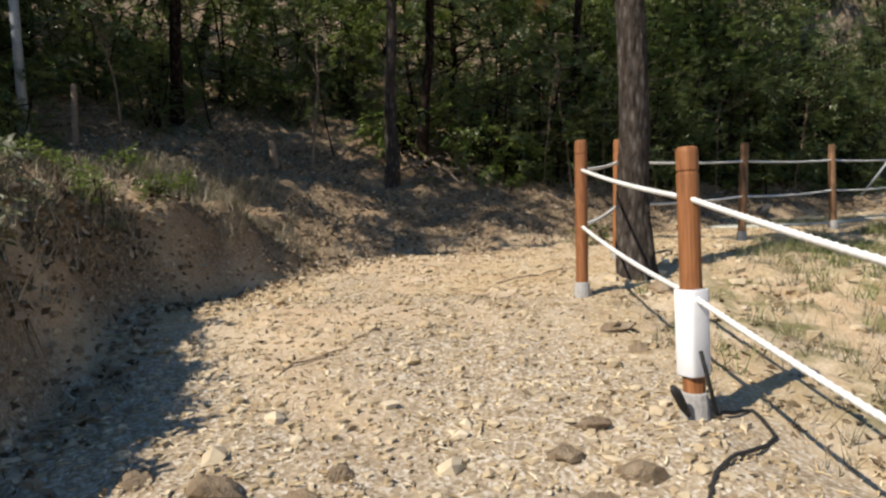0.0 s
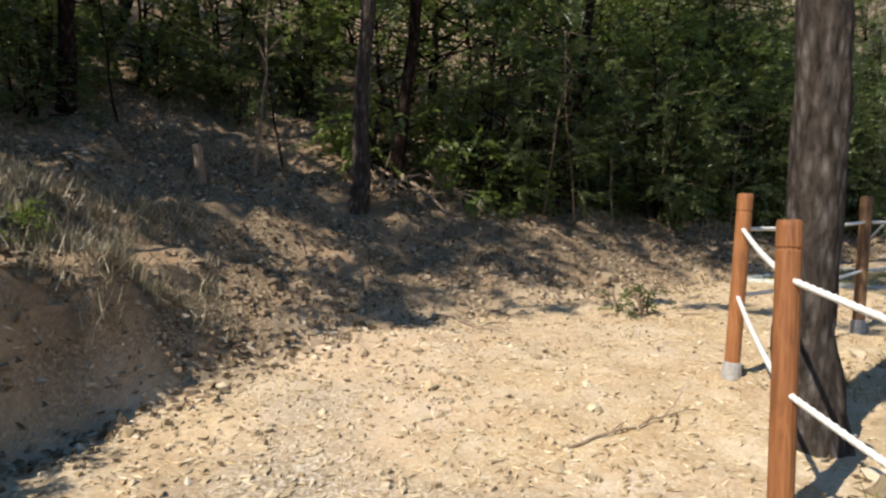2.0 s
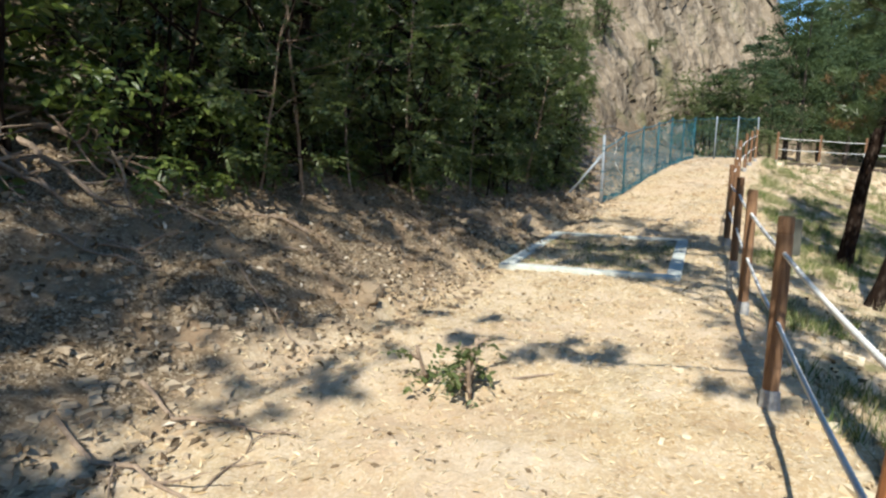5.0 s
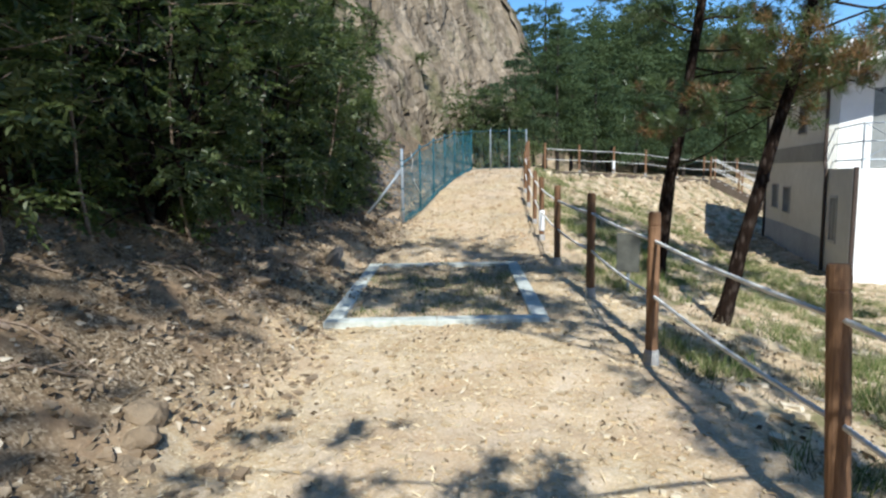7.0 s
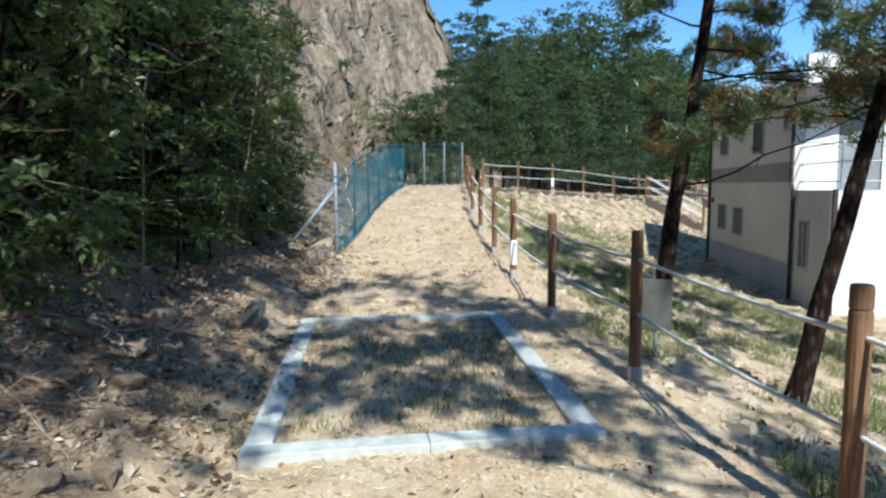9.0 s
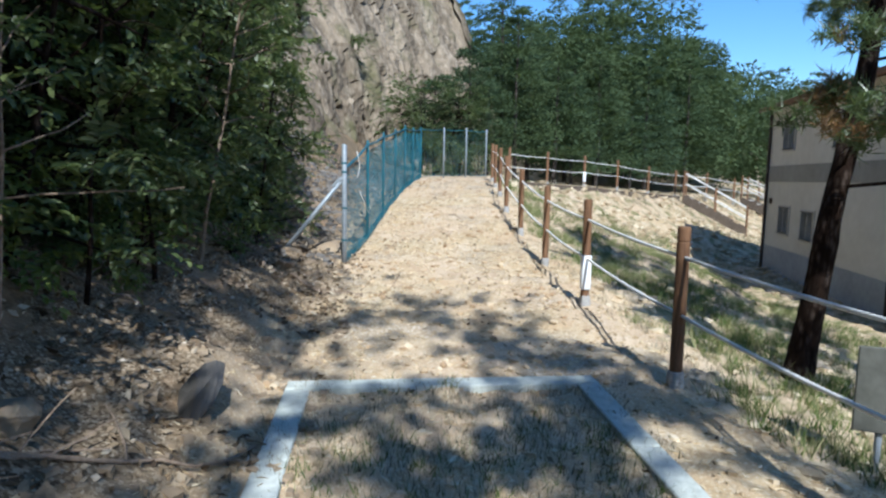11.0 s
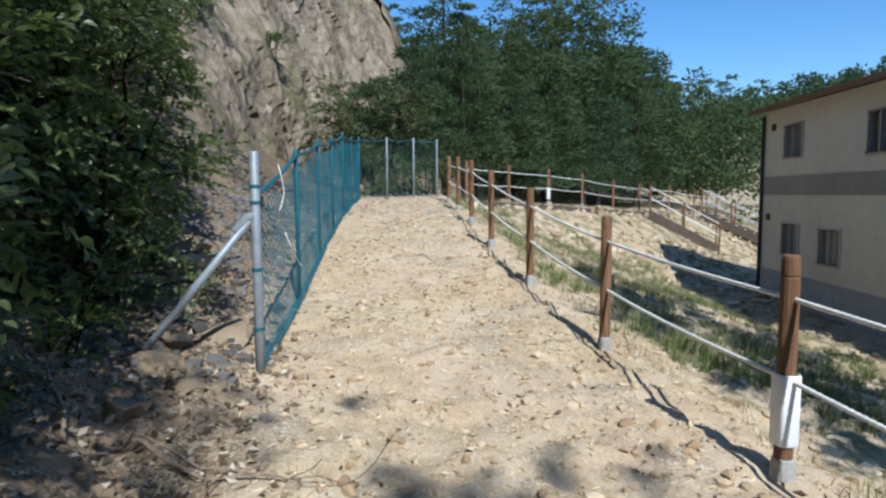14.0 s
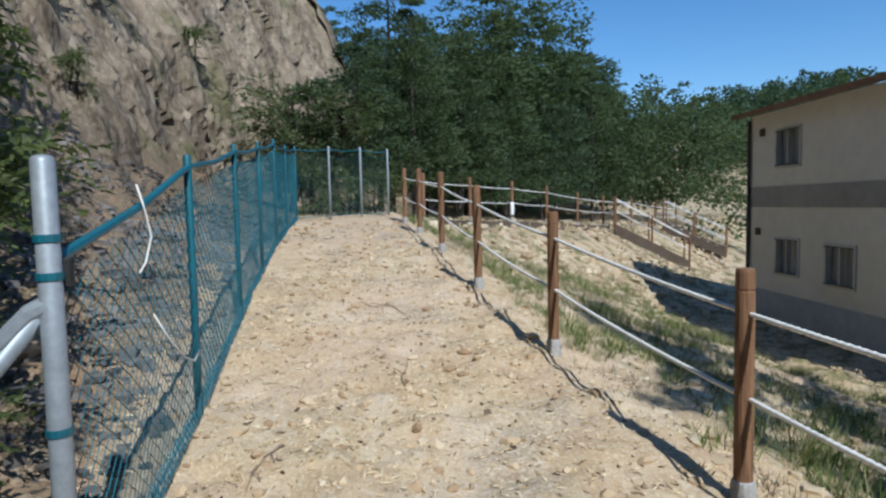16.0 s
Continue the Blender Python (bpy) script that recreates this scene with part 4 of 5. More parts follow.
# ---- the rock cliff behind the wire fence ----
def cliff():
    base = [Vector(p) for p in ((17.5, 15.0, 0), (20, 12.6, 0), (26, 12.5, 0), (33, 11.8, 0), (40, 10.2, 0), (47, 7.6, 0), (53, 4.6, 0), (60, 4.0, 0))]
    nu, nv = 380, 150
    vs = []
    for i in range(nu + 1):
        t = (i / nu) ** 1.35 * (len(base) - 1)
        k = min(int(t), len(base) - 2)
        p = base[k].lerp(base[k + 1], t - k)
        d = (base[k + 1] - base[k]).normalized()
        nrm = Vector((d.y, -d.x, 0))
        z0 = float(land(np.array([p.x]), np.array([p.y]))[0][0]) - 1.5
        top = 24 - 17 * smooth01(np.array((t - 4.9) / 2.1)).item()
        for j in range(nv + 1):
            v = j / nv
            h = v * top
            q = p - nrm * (h * 0.36) + Vector((0, 0, z0 + h))
            n1 = noise.ridged_multi_fractal((q.x * 0.2, q.y * 0.2, q.z * 0.07), 0.9, 2.1, 6, 1.0, 2.0)
            n2 = noise.noise((q.x * 0.45, q.y * 0.45, q.z * 0.16)) * 0.9 + noise.noise((q.x * 1.5, q.y * 1.5, q.z * 0.45)) * 0.34
            n3 = noise.noise((q.x * 4.2, q.y * 4.2, q.z * 1.6)) * 0.10 + noise.noise((q.x * 9, q.y * 9, q.z * 5)) * 0.05
            block = 0.0
            for size, deep in ((0.42, 0.13), (1.25, 0.06)):
                at = Vector((q.x * size, q.y * size, q.z * size * 0.4))
                near = noise.voronoi(at)[1][0]
                tilt = noise.cell_vector(near * 31.7) - Vector((0.5, 0.5, 0.5))
                block += deep * (noise.cell(near * 17.3) - 0.5) + deep * 1.5 * (at - near).dot(tilt)
            vs.append(q + nrm * (n1 * 0.45 - 0.6 + n2 * 0.7 + n3 + block))
    fs = [(i * (nv + 1) + j, (i + 1) * (nv + 1) + j, (i + 1) * (nv + 1) + j + 1, i * (nv + 1) + j + 1) for i in range(nu) for j in range(nv)]
    ob = new("rock_cliff", mesh_of("rock_cliff", vs, fs, ROCK, False))
    return tagged(ob, "tall weathered tan and grey rock cliff behind the fence", "cliff", kind="structure")


cliff()
for x, y, z, sz in ((21.0, 12.2, 4.5, 0.9), (22.6, 12.7, 6.0, 0.9), (19.8, 12.3, 3.8, 0.9), (24.0, 13.0, 7.2, 0.8), (20.6, 12.6, 4.2, 0.8), (22.0, 12.6, 5.0, 0.7), (23.4, 12.9, 6.0, 0.7), (21.4, 13.4, 6.4, 0.8), (24.4, 13.7, 5.4, 0.6), (22.8, 13.9, 6.3, 0.7), (26.4, 14.4, 7.6, 0.7), (21.2, 13.2, 5.0, 0.6), (28.5, 13.4, 5.6, 0.45), (32.5, 14.4, 9.0, 0.8), (37.0, 13.2, 8.0, 0.7), (20.4, 14.6, 8.0, 0.9), (19.6, 14.6, 6.5, 0.9), (21.5, 14.4, 7.6, 0.8), (20.6, 13.4, 4.6, 0.6), (22.2, 13.3, 4.4, 0.5), (25.2, 15.2, 9.2, 0.9), (23.5, 15.0, 9.5, 0.9), (27.5, 15.4, 10.0, 0.8), (30.0, 14.5, 8.0, 0.6)):
    c = again(shrubs[1], x, y, rng.uniform(0, 6), sz, 0.0, "small shrub rooted on a ledge of the cliff")
    c.matrix_basis = Matrix.Translation((x, y, z)) @ Matrix.Rotation(rng.uniform(0, 6), 4, "Z") @ Matrix.Diagonal((sz, sz, sz, 1))


# ---- woods beyond ----
def crown(h, w, count, leaf, nr, tiered):
    """A far crown: a pine as tiers of flat boughs, a broadleaved tree as a heap of leaf clumps."""
    pads = []
    if tiered:
        b = 0.2
        while b < 0.99:
            rr = w * 0.52 * (1.04 - b) ** 0.65
            k = 5 if b < 0.7 else 3
            for a in np.arange(k) * (6.28 / k) + nr.random() * 6.28:
                pads.append((math.cos(a), math.sin(a), rr * nr.uniform(0.4, 0.8), h * b + nr.normal() * 0.22 + 0.12 * rr, rr * 0.42 + 0.2, 0.32))
            b += nr.uniform(0.06, 0.10)
    else:
        for _ in range(32):
            a, b = nr.random() * 6.28, nr.random()
            rr = w * 0.5 * math.sqrt(max(0.1, 1 - (b - 0.35) ** 2 * 2.0)) * nr.uniform(0.5, 1.0)
            pads.append((math.cos(a), math.sin(a), rr, h * (0.15 + 0.8 * b), w * 0.15, 0.8))
    cs, axes = [], []
    for ca, sa, rr, pz, r, flat in pads:
        q = nr.normal(size=(max(4, count // len(pads)), 3))
        q *= nr.random((len(q), 1)) ** 0.45 * r / np.linalg.norm(q, axis=1)[:, None]
        axes.append(q / r + np.array((ca * 0.9, sa * 0.9, 0.12)))
        q[:, 2] *= flat
        cs.append(q + np.array((ca * rr, sa * rr, pz)))
    return leaves(np.concatenate(cs), leaf, nr, 0.36 if tiered else 0.5, 0.0, np.concatenate(axes), 0.2)


def far_woods(name, spots, count, leaf, label, seed, tiered=0.65):
    nr = np.random.default_rng(seed)
    vs, fs, n = [], [], 0
    for x, y, z, h, w in spots:
        v, f = crown(h, w, count, leaf, nr, nr.random() < tiered)
        vs.append(v + np.array((x, y, z)))
        fs += [tuple(k + n for k in t) for t in f]
        n += len(v)
    ob = new(name, leaf_mesh(name, np.concatenate(vs), fs, WOODS))
    return tagged(ob, label, "woods", kind="stuff")


def far_pine(seed, h, w):
    root = new("pine_tree")
    rng = random.Random(seed)
    pts = [Vector((0.12 * noise.noise((i * 0.4, seed, 0)), 0.12 * noise.noise((i * 0.4, seed, 5)), -0.4 + (h + 0.3) * i / 10)) for i in range(11)]
    part("trunk", Geo().tube(pts, taper(0.13, 0.02, 11), 9, wobble=0.08, rng=rng), BARK, root, smooth=True)
    v, f = crown(h, w, 6500, 0.17, np.random.default_rng(seed), True)
    tagged(put("needles", leaf_mesh("needles", v, f, WOODS), root), kind="stuff")
    return root


pines = [far_pine(61, 6.4, 4.4), far_pine(62, 7.6, 4.8), far_pine(63, 5.2, 4.2)]
for k, (x, y, s) in enumerate(((35.6, 8.0, 0.85), (37.0, 6.0, 0.95), (38.8, 4.0, 1.15), (41.2, 1.6, 1.0), (40.0, 5.2, 1.0), (43.0, 3.0, 1.1), (44.0, -1.5, 1.1), (46.5, -4.5, 1.0), (34.9, 9.4, 0.8), (36.4, 7.2, 0.75), (38.6, 6.6, 1.2), (42.6, -0.4, 0.8), (45.0, 1.0, 1.1), (40.4, 3.0, 0.8))):
    grow(pines, k % 3, x, y, s, "feathery dark green pine beyond the terrace fence", "tree", "pines beyond the terrace")


wr = random.Random(5)
spots = []
for i in range(300):
    x, y = wr.uniform(38, 78), wr.uniform(-16, 11)
    z = float(land(np.array([x]), np.array([y]))[0][0])
    if (x - 30.2) * 8.5 / 11.81 + (y - 7.0) * 8.2 / 11.81 < 4.5 or y < 6.0 - 0.50 * (x - 16) or y > (3.5 if x < 54 else 11):
        continue
    low = 0.65 + 0.35 * smooth01(np.array((y - 6.0 + 0.50 * (x - 16)) / 8)).item()
    spots.append((x, y, z - 0.4, wr.uniform(9.5, 13.5) * low, wr.uniform(4.5, 6.5)))
for x, y, top in ((45, -7.5, 9.5), (47.5, -10, 9.5), (49, -12.5, 9.6), (50, -9, 10.5), (52, -15, 10), (54, -12, 11), (56, -18, 10.5), (58, -15, 11.5), (60, -22, 11), (53, -20, 9), (44.5, -10.5, 7.5)):
    z = float(land(np.array([x]), np.array([y]))[0][0]) - 0.4
    spots.append((x, y, z, max(3.0, top - z), 5.5))
far_woods("woods", spots, 1800, 0.26, "dense dark green pine and broadleaf woods beyond the terrace", 9)
spots = []
for i in range(150):
    a, r = radians(wr.uniform(-72, -22)), wr.uniform(110, 185)
    x, y = 12 + r * math.cos(a), 5 + r * math.sin(a)
    spots.append((x, y, float(land(np.array([x]), np.array([y]))[0][0]) - 1, wr.uniform(6, 9), wr.uniform(9, 13)))
far_woods("hill_woods", spots, 480, 1.0, "far wooded ridge under the sky", 10, 0.2)


# ---- the house below the slope ----
HOUSE = Matrix.Translation((20.16, -0.57, 0.20)) @ Matrix.Rotation(math.atan2(-1.36, 10.23), 4, "Z")


def holed_wall(length, height, thick, holes, x0=0.0, z0=0.0):
    """A wall from x0 along x, its outer face at y = 0 and its body behind, with openings (x, z, w, h) right through it."""
    xs = sorted({x0, x0 + length, *[h[0] for h in holes], *[h[0] + h[2] for h in holes]})
    zs = sorted({z0, z0 + height, *[h[1] for h in holes], *[h[1] + h[3] for h in holes]})
    nx, nz = len(xs) - 1, len(zs) - 1

    def solid(i, j):
        if not (0 <= i < nx and 0 <= j < nz):
            return False
        mx, mz = (xs[i] + xs[i + 1]) / 2, (zs[j] + zs[j + 1]) / 2
        return not any(h[0] < mx < h[0] + h[2] and h[1] < mz < h[1] + h[3] for h in holes)

    at = lambda i, j, back: (i * (nz + 1) + j) * 2 + back
    vs = [(x, -thick * back, z) for x in xs for z in zs for back in (0, 1)]
    fs = []
    for i in range(nx):
        for j in range(nz):
            if not solid(i, j):
                continue
            ring = [(i, j), (i, j + 1), (i + 1, j + 1), (i + 1, j)]
            fs.append(tuple(at(a, b, 0) for a, b in ring))
            fs.append(tuple(at(a, b, 1) for a, b in ring[::-1]))
            for k, (di, dj) in enumerate(((-1, 0), (0, 1), (1, 0), (0, -1))):
                if not solid(i + di, j + dj):
                    (a, b), (c, d) = ring[k], ring[(k + 1) % 4]
                    fs.append((at(a, b, 0), at(a, b, 1), at(c, d, 1), at(c, d, 0)))
    return Geo().add(vs, fs)


def house():
    root = tagged(new("house"), "two-storey cream rendered house with a low white-walled terrace block", "house")
    root.matrix_basis = HOUSE
    L, D, EAVE, LOW, S = 10.3, 8.5, 5.3, 2.80, 2.35
    wins = [(8.15, 1.42, 0.9, 0.85), (6.3, 1.36, 0.92, 0.86), (8.15, 3.95, 0.95, 0.88), (4.65, 3.85, 0.85, 0.9), (2.75, 4.3, 0.35, 0.5)]
    long_wall = holed_wall(L - S, EAVE, 0.22, wins, S)
    part("long_wall", long_wall, PLASTER, root, "rendered wall with its shade put into a duller cream")
    g = Geo().box((S + 0.004, 0.004, 3.0), (L - 0.004, 0.022, 3.5))
    part("band", g, BAND, root, "grey painted band between the storeys")
    # a blue-grey band over the lowest part of the long wall
    part("base_band", Geo().box((S + 0.004, 0.003, -0.3), (L - 0.004, 0.020, 0.95)), BASE_TONE, root, "blue-grey band along the foot of the wall")
    lowwin = [(1.25, 0.95, 0.55, 1.15)]
    part("terrace_wall", holed_wall(S - 0.22, LOW, 0.22, lowwin, 0.22), PLASTER, root)
    g = Geo().box((0.0, -D, 0.0), (0.22, 0.0, LOW))
    part("white_wall", g, PLASTER_WHITE, root, "bright white end wall")
    g = Geo()
    for k in range(5):
        g.box((-0.012, -D + 0.01, 0.10 + k * 0.055), (0.0, -0.06, 0.14 + k * 0.055))
    part("siding", g, PLASTER_WHITE, root)
    part("corner_trim", Geo().box((-0.03, -0.06, 0), (0.06, 0.03, LOW + 0.04), 0.01), DARK_TRIM, root, "dark brown corner trim")
    part("plinth", Geo().box((-0.10, -D, -0.4), (-0.016, 0.12, 0.07)), CONCRETE, root)
    part("terrace_floor", Geo().box((0.22, -D, LOW - 0.2), (S, -0.22, LOW - 0.01)), CONCRETE, root)
    m = Matrix.Translation((S, -0.23, 0)) @ Matrix.Rotation(radians(-90), 4, "Z")
    gw = holed_wall(D - 0.23, EAVE - LOW + 0.8, 0.2, [(0.75, LOW + 0.004, 1.0, 2.05)], 0.0, LOW)
    gw.v = [tuple(m @ Matrix.Diagonal((1, -1, 1, 1)) @ Vector(v)) for v in gw.v]
    part("upper_wall", gw, PLASTER_WHITE, root, "upper wall with its sunlight put into white plaster, and a grey door")
    part("door", Geo().box((S + 0.06, -1.98, LOW + 0.01), (S + 0.11, -0.98, LOW + 2.05), 0.01), SIGN_GREY, root, "grey terrace door")
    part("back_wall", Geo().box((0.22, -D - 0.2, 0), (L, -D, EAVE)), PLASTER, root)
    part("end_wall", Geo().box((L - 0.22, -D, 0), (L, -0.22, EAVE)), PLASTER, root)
    # low gabled roof over the upper storey and the terrace
    g = Geo()
    ridge, half, o = EAVE + 1.05, D / 2, 0.35
    prof = [(o, EAVE - 0.05), (-half, ridge), (-D - o, EAVE - 0.05)]
    vs, x0, x1 = [], S - 1.3, L + 0.3
    for x in (x0, x1):
        for y, z in prof:
            vs += [(x, y, z), (x, y, z + 0.13)]
    fs = [(1, 3, 9, 7), (3, 5, 11, 9), (0, 6, 8, 2), (2, 8, 10, 4), (0, 1, 7, 6), (4, 10, 11, 5), (0, 2, 3, 1), (2, 4, 5, 3), (6, 7, 9, 8), (8, 9, 11, 10)]
    roof = part("roof", g.add(vs, fs), ROOF, root, "low brown sheet roof")
    g = Geo()
    fv = [(x0 - 0.04, y, z) for y, z in ((o, EAVE - 0.16), (-half, ridge - 0.1), (-D - o, EAVE - 0.16))]
    fv += [(x, y, z + 0.27) for x, y, z in fv]
    fv += [(x + 0.035, y, z) for x, y, z in fv]
    part("fascia", g.add(fv, [(0, 1, 4, 3), (1, 2, 5, 4), (6, 9, 10, 7), (7, 10, 11, 8), (3, 4, 10, 9), (4, 5, 11, 10), (0, 6, 7, 1), (1, 7, 8, 2)]), PLASTER_WHITE, roof, "white fascia board")
    part("gable", Geo().add([(S, -0.2, EAVE - 0.1), (S, -D, EAVE - 0.1), (S, -half, ridge - 0.02), (S + 0.2, -0.2, EAVE - 0.1), (S + 0.2, -D, EAVE - 0.1), (S + 0.2, -half, ridge - 0.02)],
                            [(0, 2, 1), (3, 4, 5), (0, 3, 5, 2), (1, 2, 5, 4), (0, 1, 4, 3)]), PLASTER_WHITE, root)
    part("downpipe", Geo().tube([(S - 0.05, 0.06, EAVE - 0.1), (S - 0.05, 0.06, LOW + 0.2), (S - 0.2, 0.06, LOW - 0.05), (S - 0.2, 0.06, 0.0)], 0.045, 10), DARK_TRIM, root, "dark downpipe")
    part("downpipe", Geo().tube([(L - 0.06, 0.06, EAVE - 0.1), (L - 0.06, 0.06, 0.0)], 0.045, 10), DARK_TRIM, root, "dark downpipe")
    for k, (x, z, w, h) in enumerate(wins + lowwin):
        g = Geo()
        for lo, hi in (((x - 0.03, z - 0.03), (x + w + 0.03, z + 0.035)), ((x - 0.03, z + h - 0.035), (x + w + 0.03, z + h + 0.03)), ((x - 0.03, z + 0.035), (x + 0.035, z + h - 0.035)), ((x + w - 0.035, z + 0.035), (x + w + 0.03, z + h - 0.035)), ((x + w / 2 - 0.02, z + 0.035), (x + w / 2 + 0.02, z + h - 0.035))):
            g.box((lo[0], -0.09, lo[1]), (hi[0], 0.03, hi[1]))
        win = part("window", g, FRAME_GREY, root)
        part("pane", Geo().box((x + 0.02, -0.16, z + 0.02), (x + w - 0.02, -0.13, z + h - 0.02)), GLASS, win)
        if k < 4:
            for b in range(6):
                bx = x + (b + 0.5) * w / 6
                part("bar", Geo().tube([(bx, 0.045, z + 0.01), (bx, 0.045, z + h - 0.01)], 0.007, 6), SIGN_GREY if k != 3 else DARK_TRIM, win)
            for bz in (z + 0.04, z + h - 0.04):
                part("bar", Geo().tube([(x, 0.055, bz), (x + w, 0.055, bz)], 0.009, 6), DARK_TRIM, win)
    for x, z in ((9.6, 4.75), (9.75, 2.3)):
        part("vent", Geo().box((x, 0.0, z), (x + 0.18, 0.06, z + 0.18), 0.015), DARK_TRIM, root, "small dark wall vent")
    # terrace railing
    for y in (-0.15, -1.5, -2.85, -4.2, -5.5, -7.0):
        part("rail_post", Geo().tube([(0.12, y, LOW), (0.12, y, LOW + 1.05)], 0.02, 8), STEEL, root)
    for z in (0.2, 0.62, 1.03):
        part("rail", Geo().tube([(0.12, -0.15, LOW + z), (0.12, -7.0, LOW + z)], 0.016, 8), STEEL, root)
        part("rail", Geo().tube([(0.12, -0.15, LOW + z), (S, -0.15, LOW + z)], 0.016, 8), STEEL, root)
    for a, b in ((-0.15, -1.5), (-1.5, -0.15)):
        part("rail_brace", Geo().tube([(0.12, a, LOW + 0.2), (0.12, b, LOW + 1.03)], 0.010, 6), STEEL, root)
    return root


house()


def air_conditioner(y):
    root = tagged(new("air_conditioner"), "white outdoor air-conditioning unit on the terrace", "air conditioner", "units on the terrace")
    root.matrix_basis = HOUSE @ Matrix.Translation((1.0, y, 2.79))
    part("housing", Geo().box((-0.2, -0.42, 0.06), (0.2, 0.42, 0.66), 0.02), PLASTER_WHITE, root)
    for s in (-0.3, 0.3):
        part("foot", Geo().box((-0.2, s - 0.03, 0), (0.2, s + 0.03, 0.058)), DARK_TRIM, root)
    g = Geo()
    for k in range(5):
        r = 0.05 + k * 0.05
        g.tube([(-0.215, 0.1 + r * math.cos(a), 0.36 + r * math.sin(a)) for a in np.linspace(0, 2 * math.pi, 25)], 0.006, 5)
    part("fan_grille", g, DARK_TRIM, root, "dark round fan grille")
    part("fan_plate", Geo().tube([(-0.206, 0.1, 0.36), (-0.202, 0.1, 0.36)], 0.26, 24), DARK_TRIM, root)


for y in (-3.0, -4.3):
    air_conditioner(y)


# ---- stairs down from the upper terrace ----
def staircase(top, foot, label):
    root = tagged(new("staircase"), label, "stairs")
    top, foot = Vector(top), Vector(foot)
    d = foot - top
    flat = Vector((d.x, d.y, 0))
    side = Vector((-flat.y, flat.x, 0)).normalized() * 0.6
    n = max(4, round(-d.z / 0.18))
    for k in range(n):
        a, b = top + flat * (k / n), top + flat * ((k + 1) / n)
        z = top.z + d.z * (k + 0.6) / n
        vs = [p + o + Vector((0, 0, zz)) for zz in (z - 0.05, z) for p, o in ((a, side), (a, -side), (b, -side), (b, side))]
        vs = [Vector((v.x, v.y, zz)) for v, zz in zip(vs, [z - 0.05] * 4 + [z] * 4)]
        part("tread", Geo().add(vs, [(0, 3, 2, 1), (4, 5, 6, 7), (0, 1, 5, 4), (1, 2, 6, 5), (2, 3, 7, 6), (3, 0, 4, 7)]), DECK, root)
    for o in (side * 1.03, side * -1.03):
        vs = [Vector((p.x, p.y, p.z + z)) + o * f for f in (1.0, 1.08) for p, z in ((top, 0.06), (top, -0.32), (foot, -0.24), (foot, 0.14))]
        part("stringer", Geo().add(vs, [(0, 1, 2, 3), (7, 6, 5, 4), (0, 3, 7, 4), (1, 5, 6, 2), (0, 4, 5, 1), (2, 6, 7, 3)]), BEAM, root, "dark brown sloping beam")
        for f in (0.0, 0.5, 1.0):
            p = top + d * f + o
            part("rail_post", Geo().tube([p + Vector((0, 0, -0.2)), p + Vector((0, 0, 1.1))], 0.04, 10), POST_OLD, root)
        for z in (1.0, 0.55):
            rope = Geo().tube([top + o + Vector((0, 0, z)), foot + o + Vector((0, 0, z))], 0.018, 7)
            part("rail", rope, ROPE, root)


staircase((38.05, -1.8, 2.52), (37.05, -4.2, 1.05), "wooden stairs with rope rails going down the slope")
staircase((42.2, -6.2, 2.38), (40.7, -8.3, 1.1), "farther wooden stairs with pale rails")


def terrace_edge():
    root = tagged(new("retaining_edge"), "dark brown boards holding the edge of the upper terrace", "retaining wall")
    for (a, _), (b, _) in zip(far_posts[:5], far_posts[1:6]):
        p, q = Vector(a), Vector(b)
        d = (q - p).normalized()
        o = Vector((d.y, -d.x)) * 0.22
        p, q = p + o + d * 0.01, q + o - d * 0.01
        zp, zq = land_at(p.x, p.y), land_at(q.x, q.y)
        w = Vector((d.y, -d.x)) * 0.05
        vs = [(c.x, c.y, z + h) for h in (-0.3, 0.07) for c, z in ((p, zp), (q, zq), (q + w, zq), (p + w, zp))]
        part("board", Geo().add(vs, [(0, 3, 2, 1), (4, 5, 6, 7), (0, 1, 5, 4), (1, 2, 6, 5), (2, 3, 7, 6), (3, 0, 4, 7)]), BEAM, root)


terrace_edge()


# ---- loose things ----
def on_ground(x, y, lift=0.0):
    return Vector((x, y, land_at(x, y) + lift))


def sapling():
    root = broadleaf("cut_sapling", 41, 0.56, 0.26, 0.007, 0.25, 420, 0.048, LEAF_DARK, 4, 22, TWIG)
    place(root, 6.24, 6.89, 0.4, 1.25, -0.02, "small leafy cut sapling lying on the path", "plant")
    stem = Geo().tube(branch_path((0.1, -0.05, 0.0), (0.5, -0.85, 0.03), 0.75, random.Random(4), 0.1, 6), taper(0.009, 0.005, 7), 6)
    part("stem", stem, TWIG, root)


sapling()


def cable():
    pts = [(2.66, 1.72), (2.85, 1.78), (3.05, 1.80), (2.92, 1.58), (2.64, 1.50), (2.44, 1.46), (2.28, 1.36), (2.14, 1.22), (2.02, 0.95), (1.95, 0.5)]
    fine = []
    for k in range(len(pts) - 1):
        for f in (0, 0.33, 0.66):
            x, y = (pts[k][0] + (pts[k + 1][0] - pts[k][0]) * f, pts[k][1] + (pts[k + 1][1] - pts[k][1]) * f)
            fine.append(on_ground(x, y, 0.015 + 0.01 * math.sin(k * 2 + f)))
    fine[0].z += 0.30
    fine[1].z += 0.16
    root = tagged(new("cable", Geo().tube(fine, 0.009, 8).mesh("cable", BLACK, True)), "black cable looping over the ground from the sleeved post", "cable")


cable()


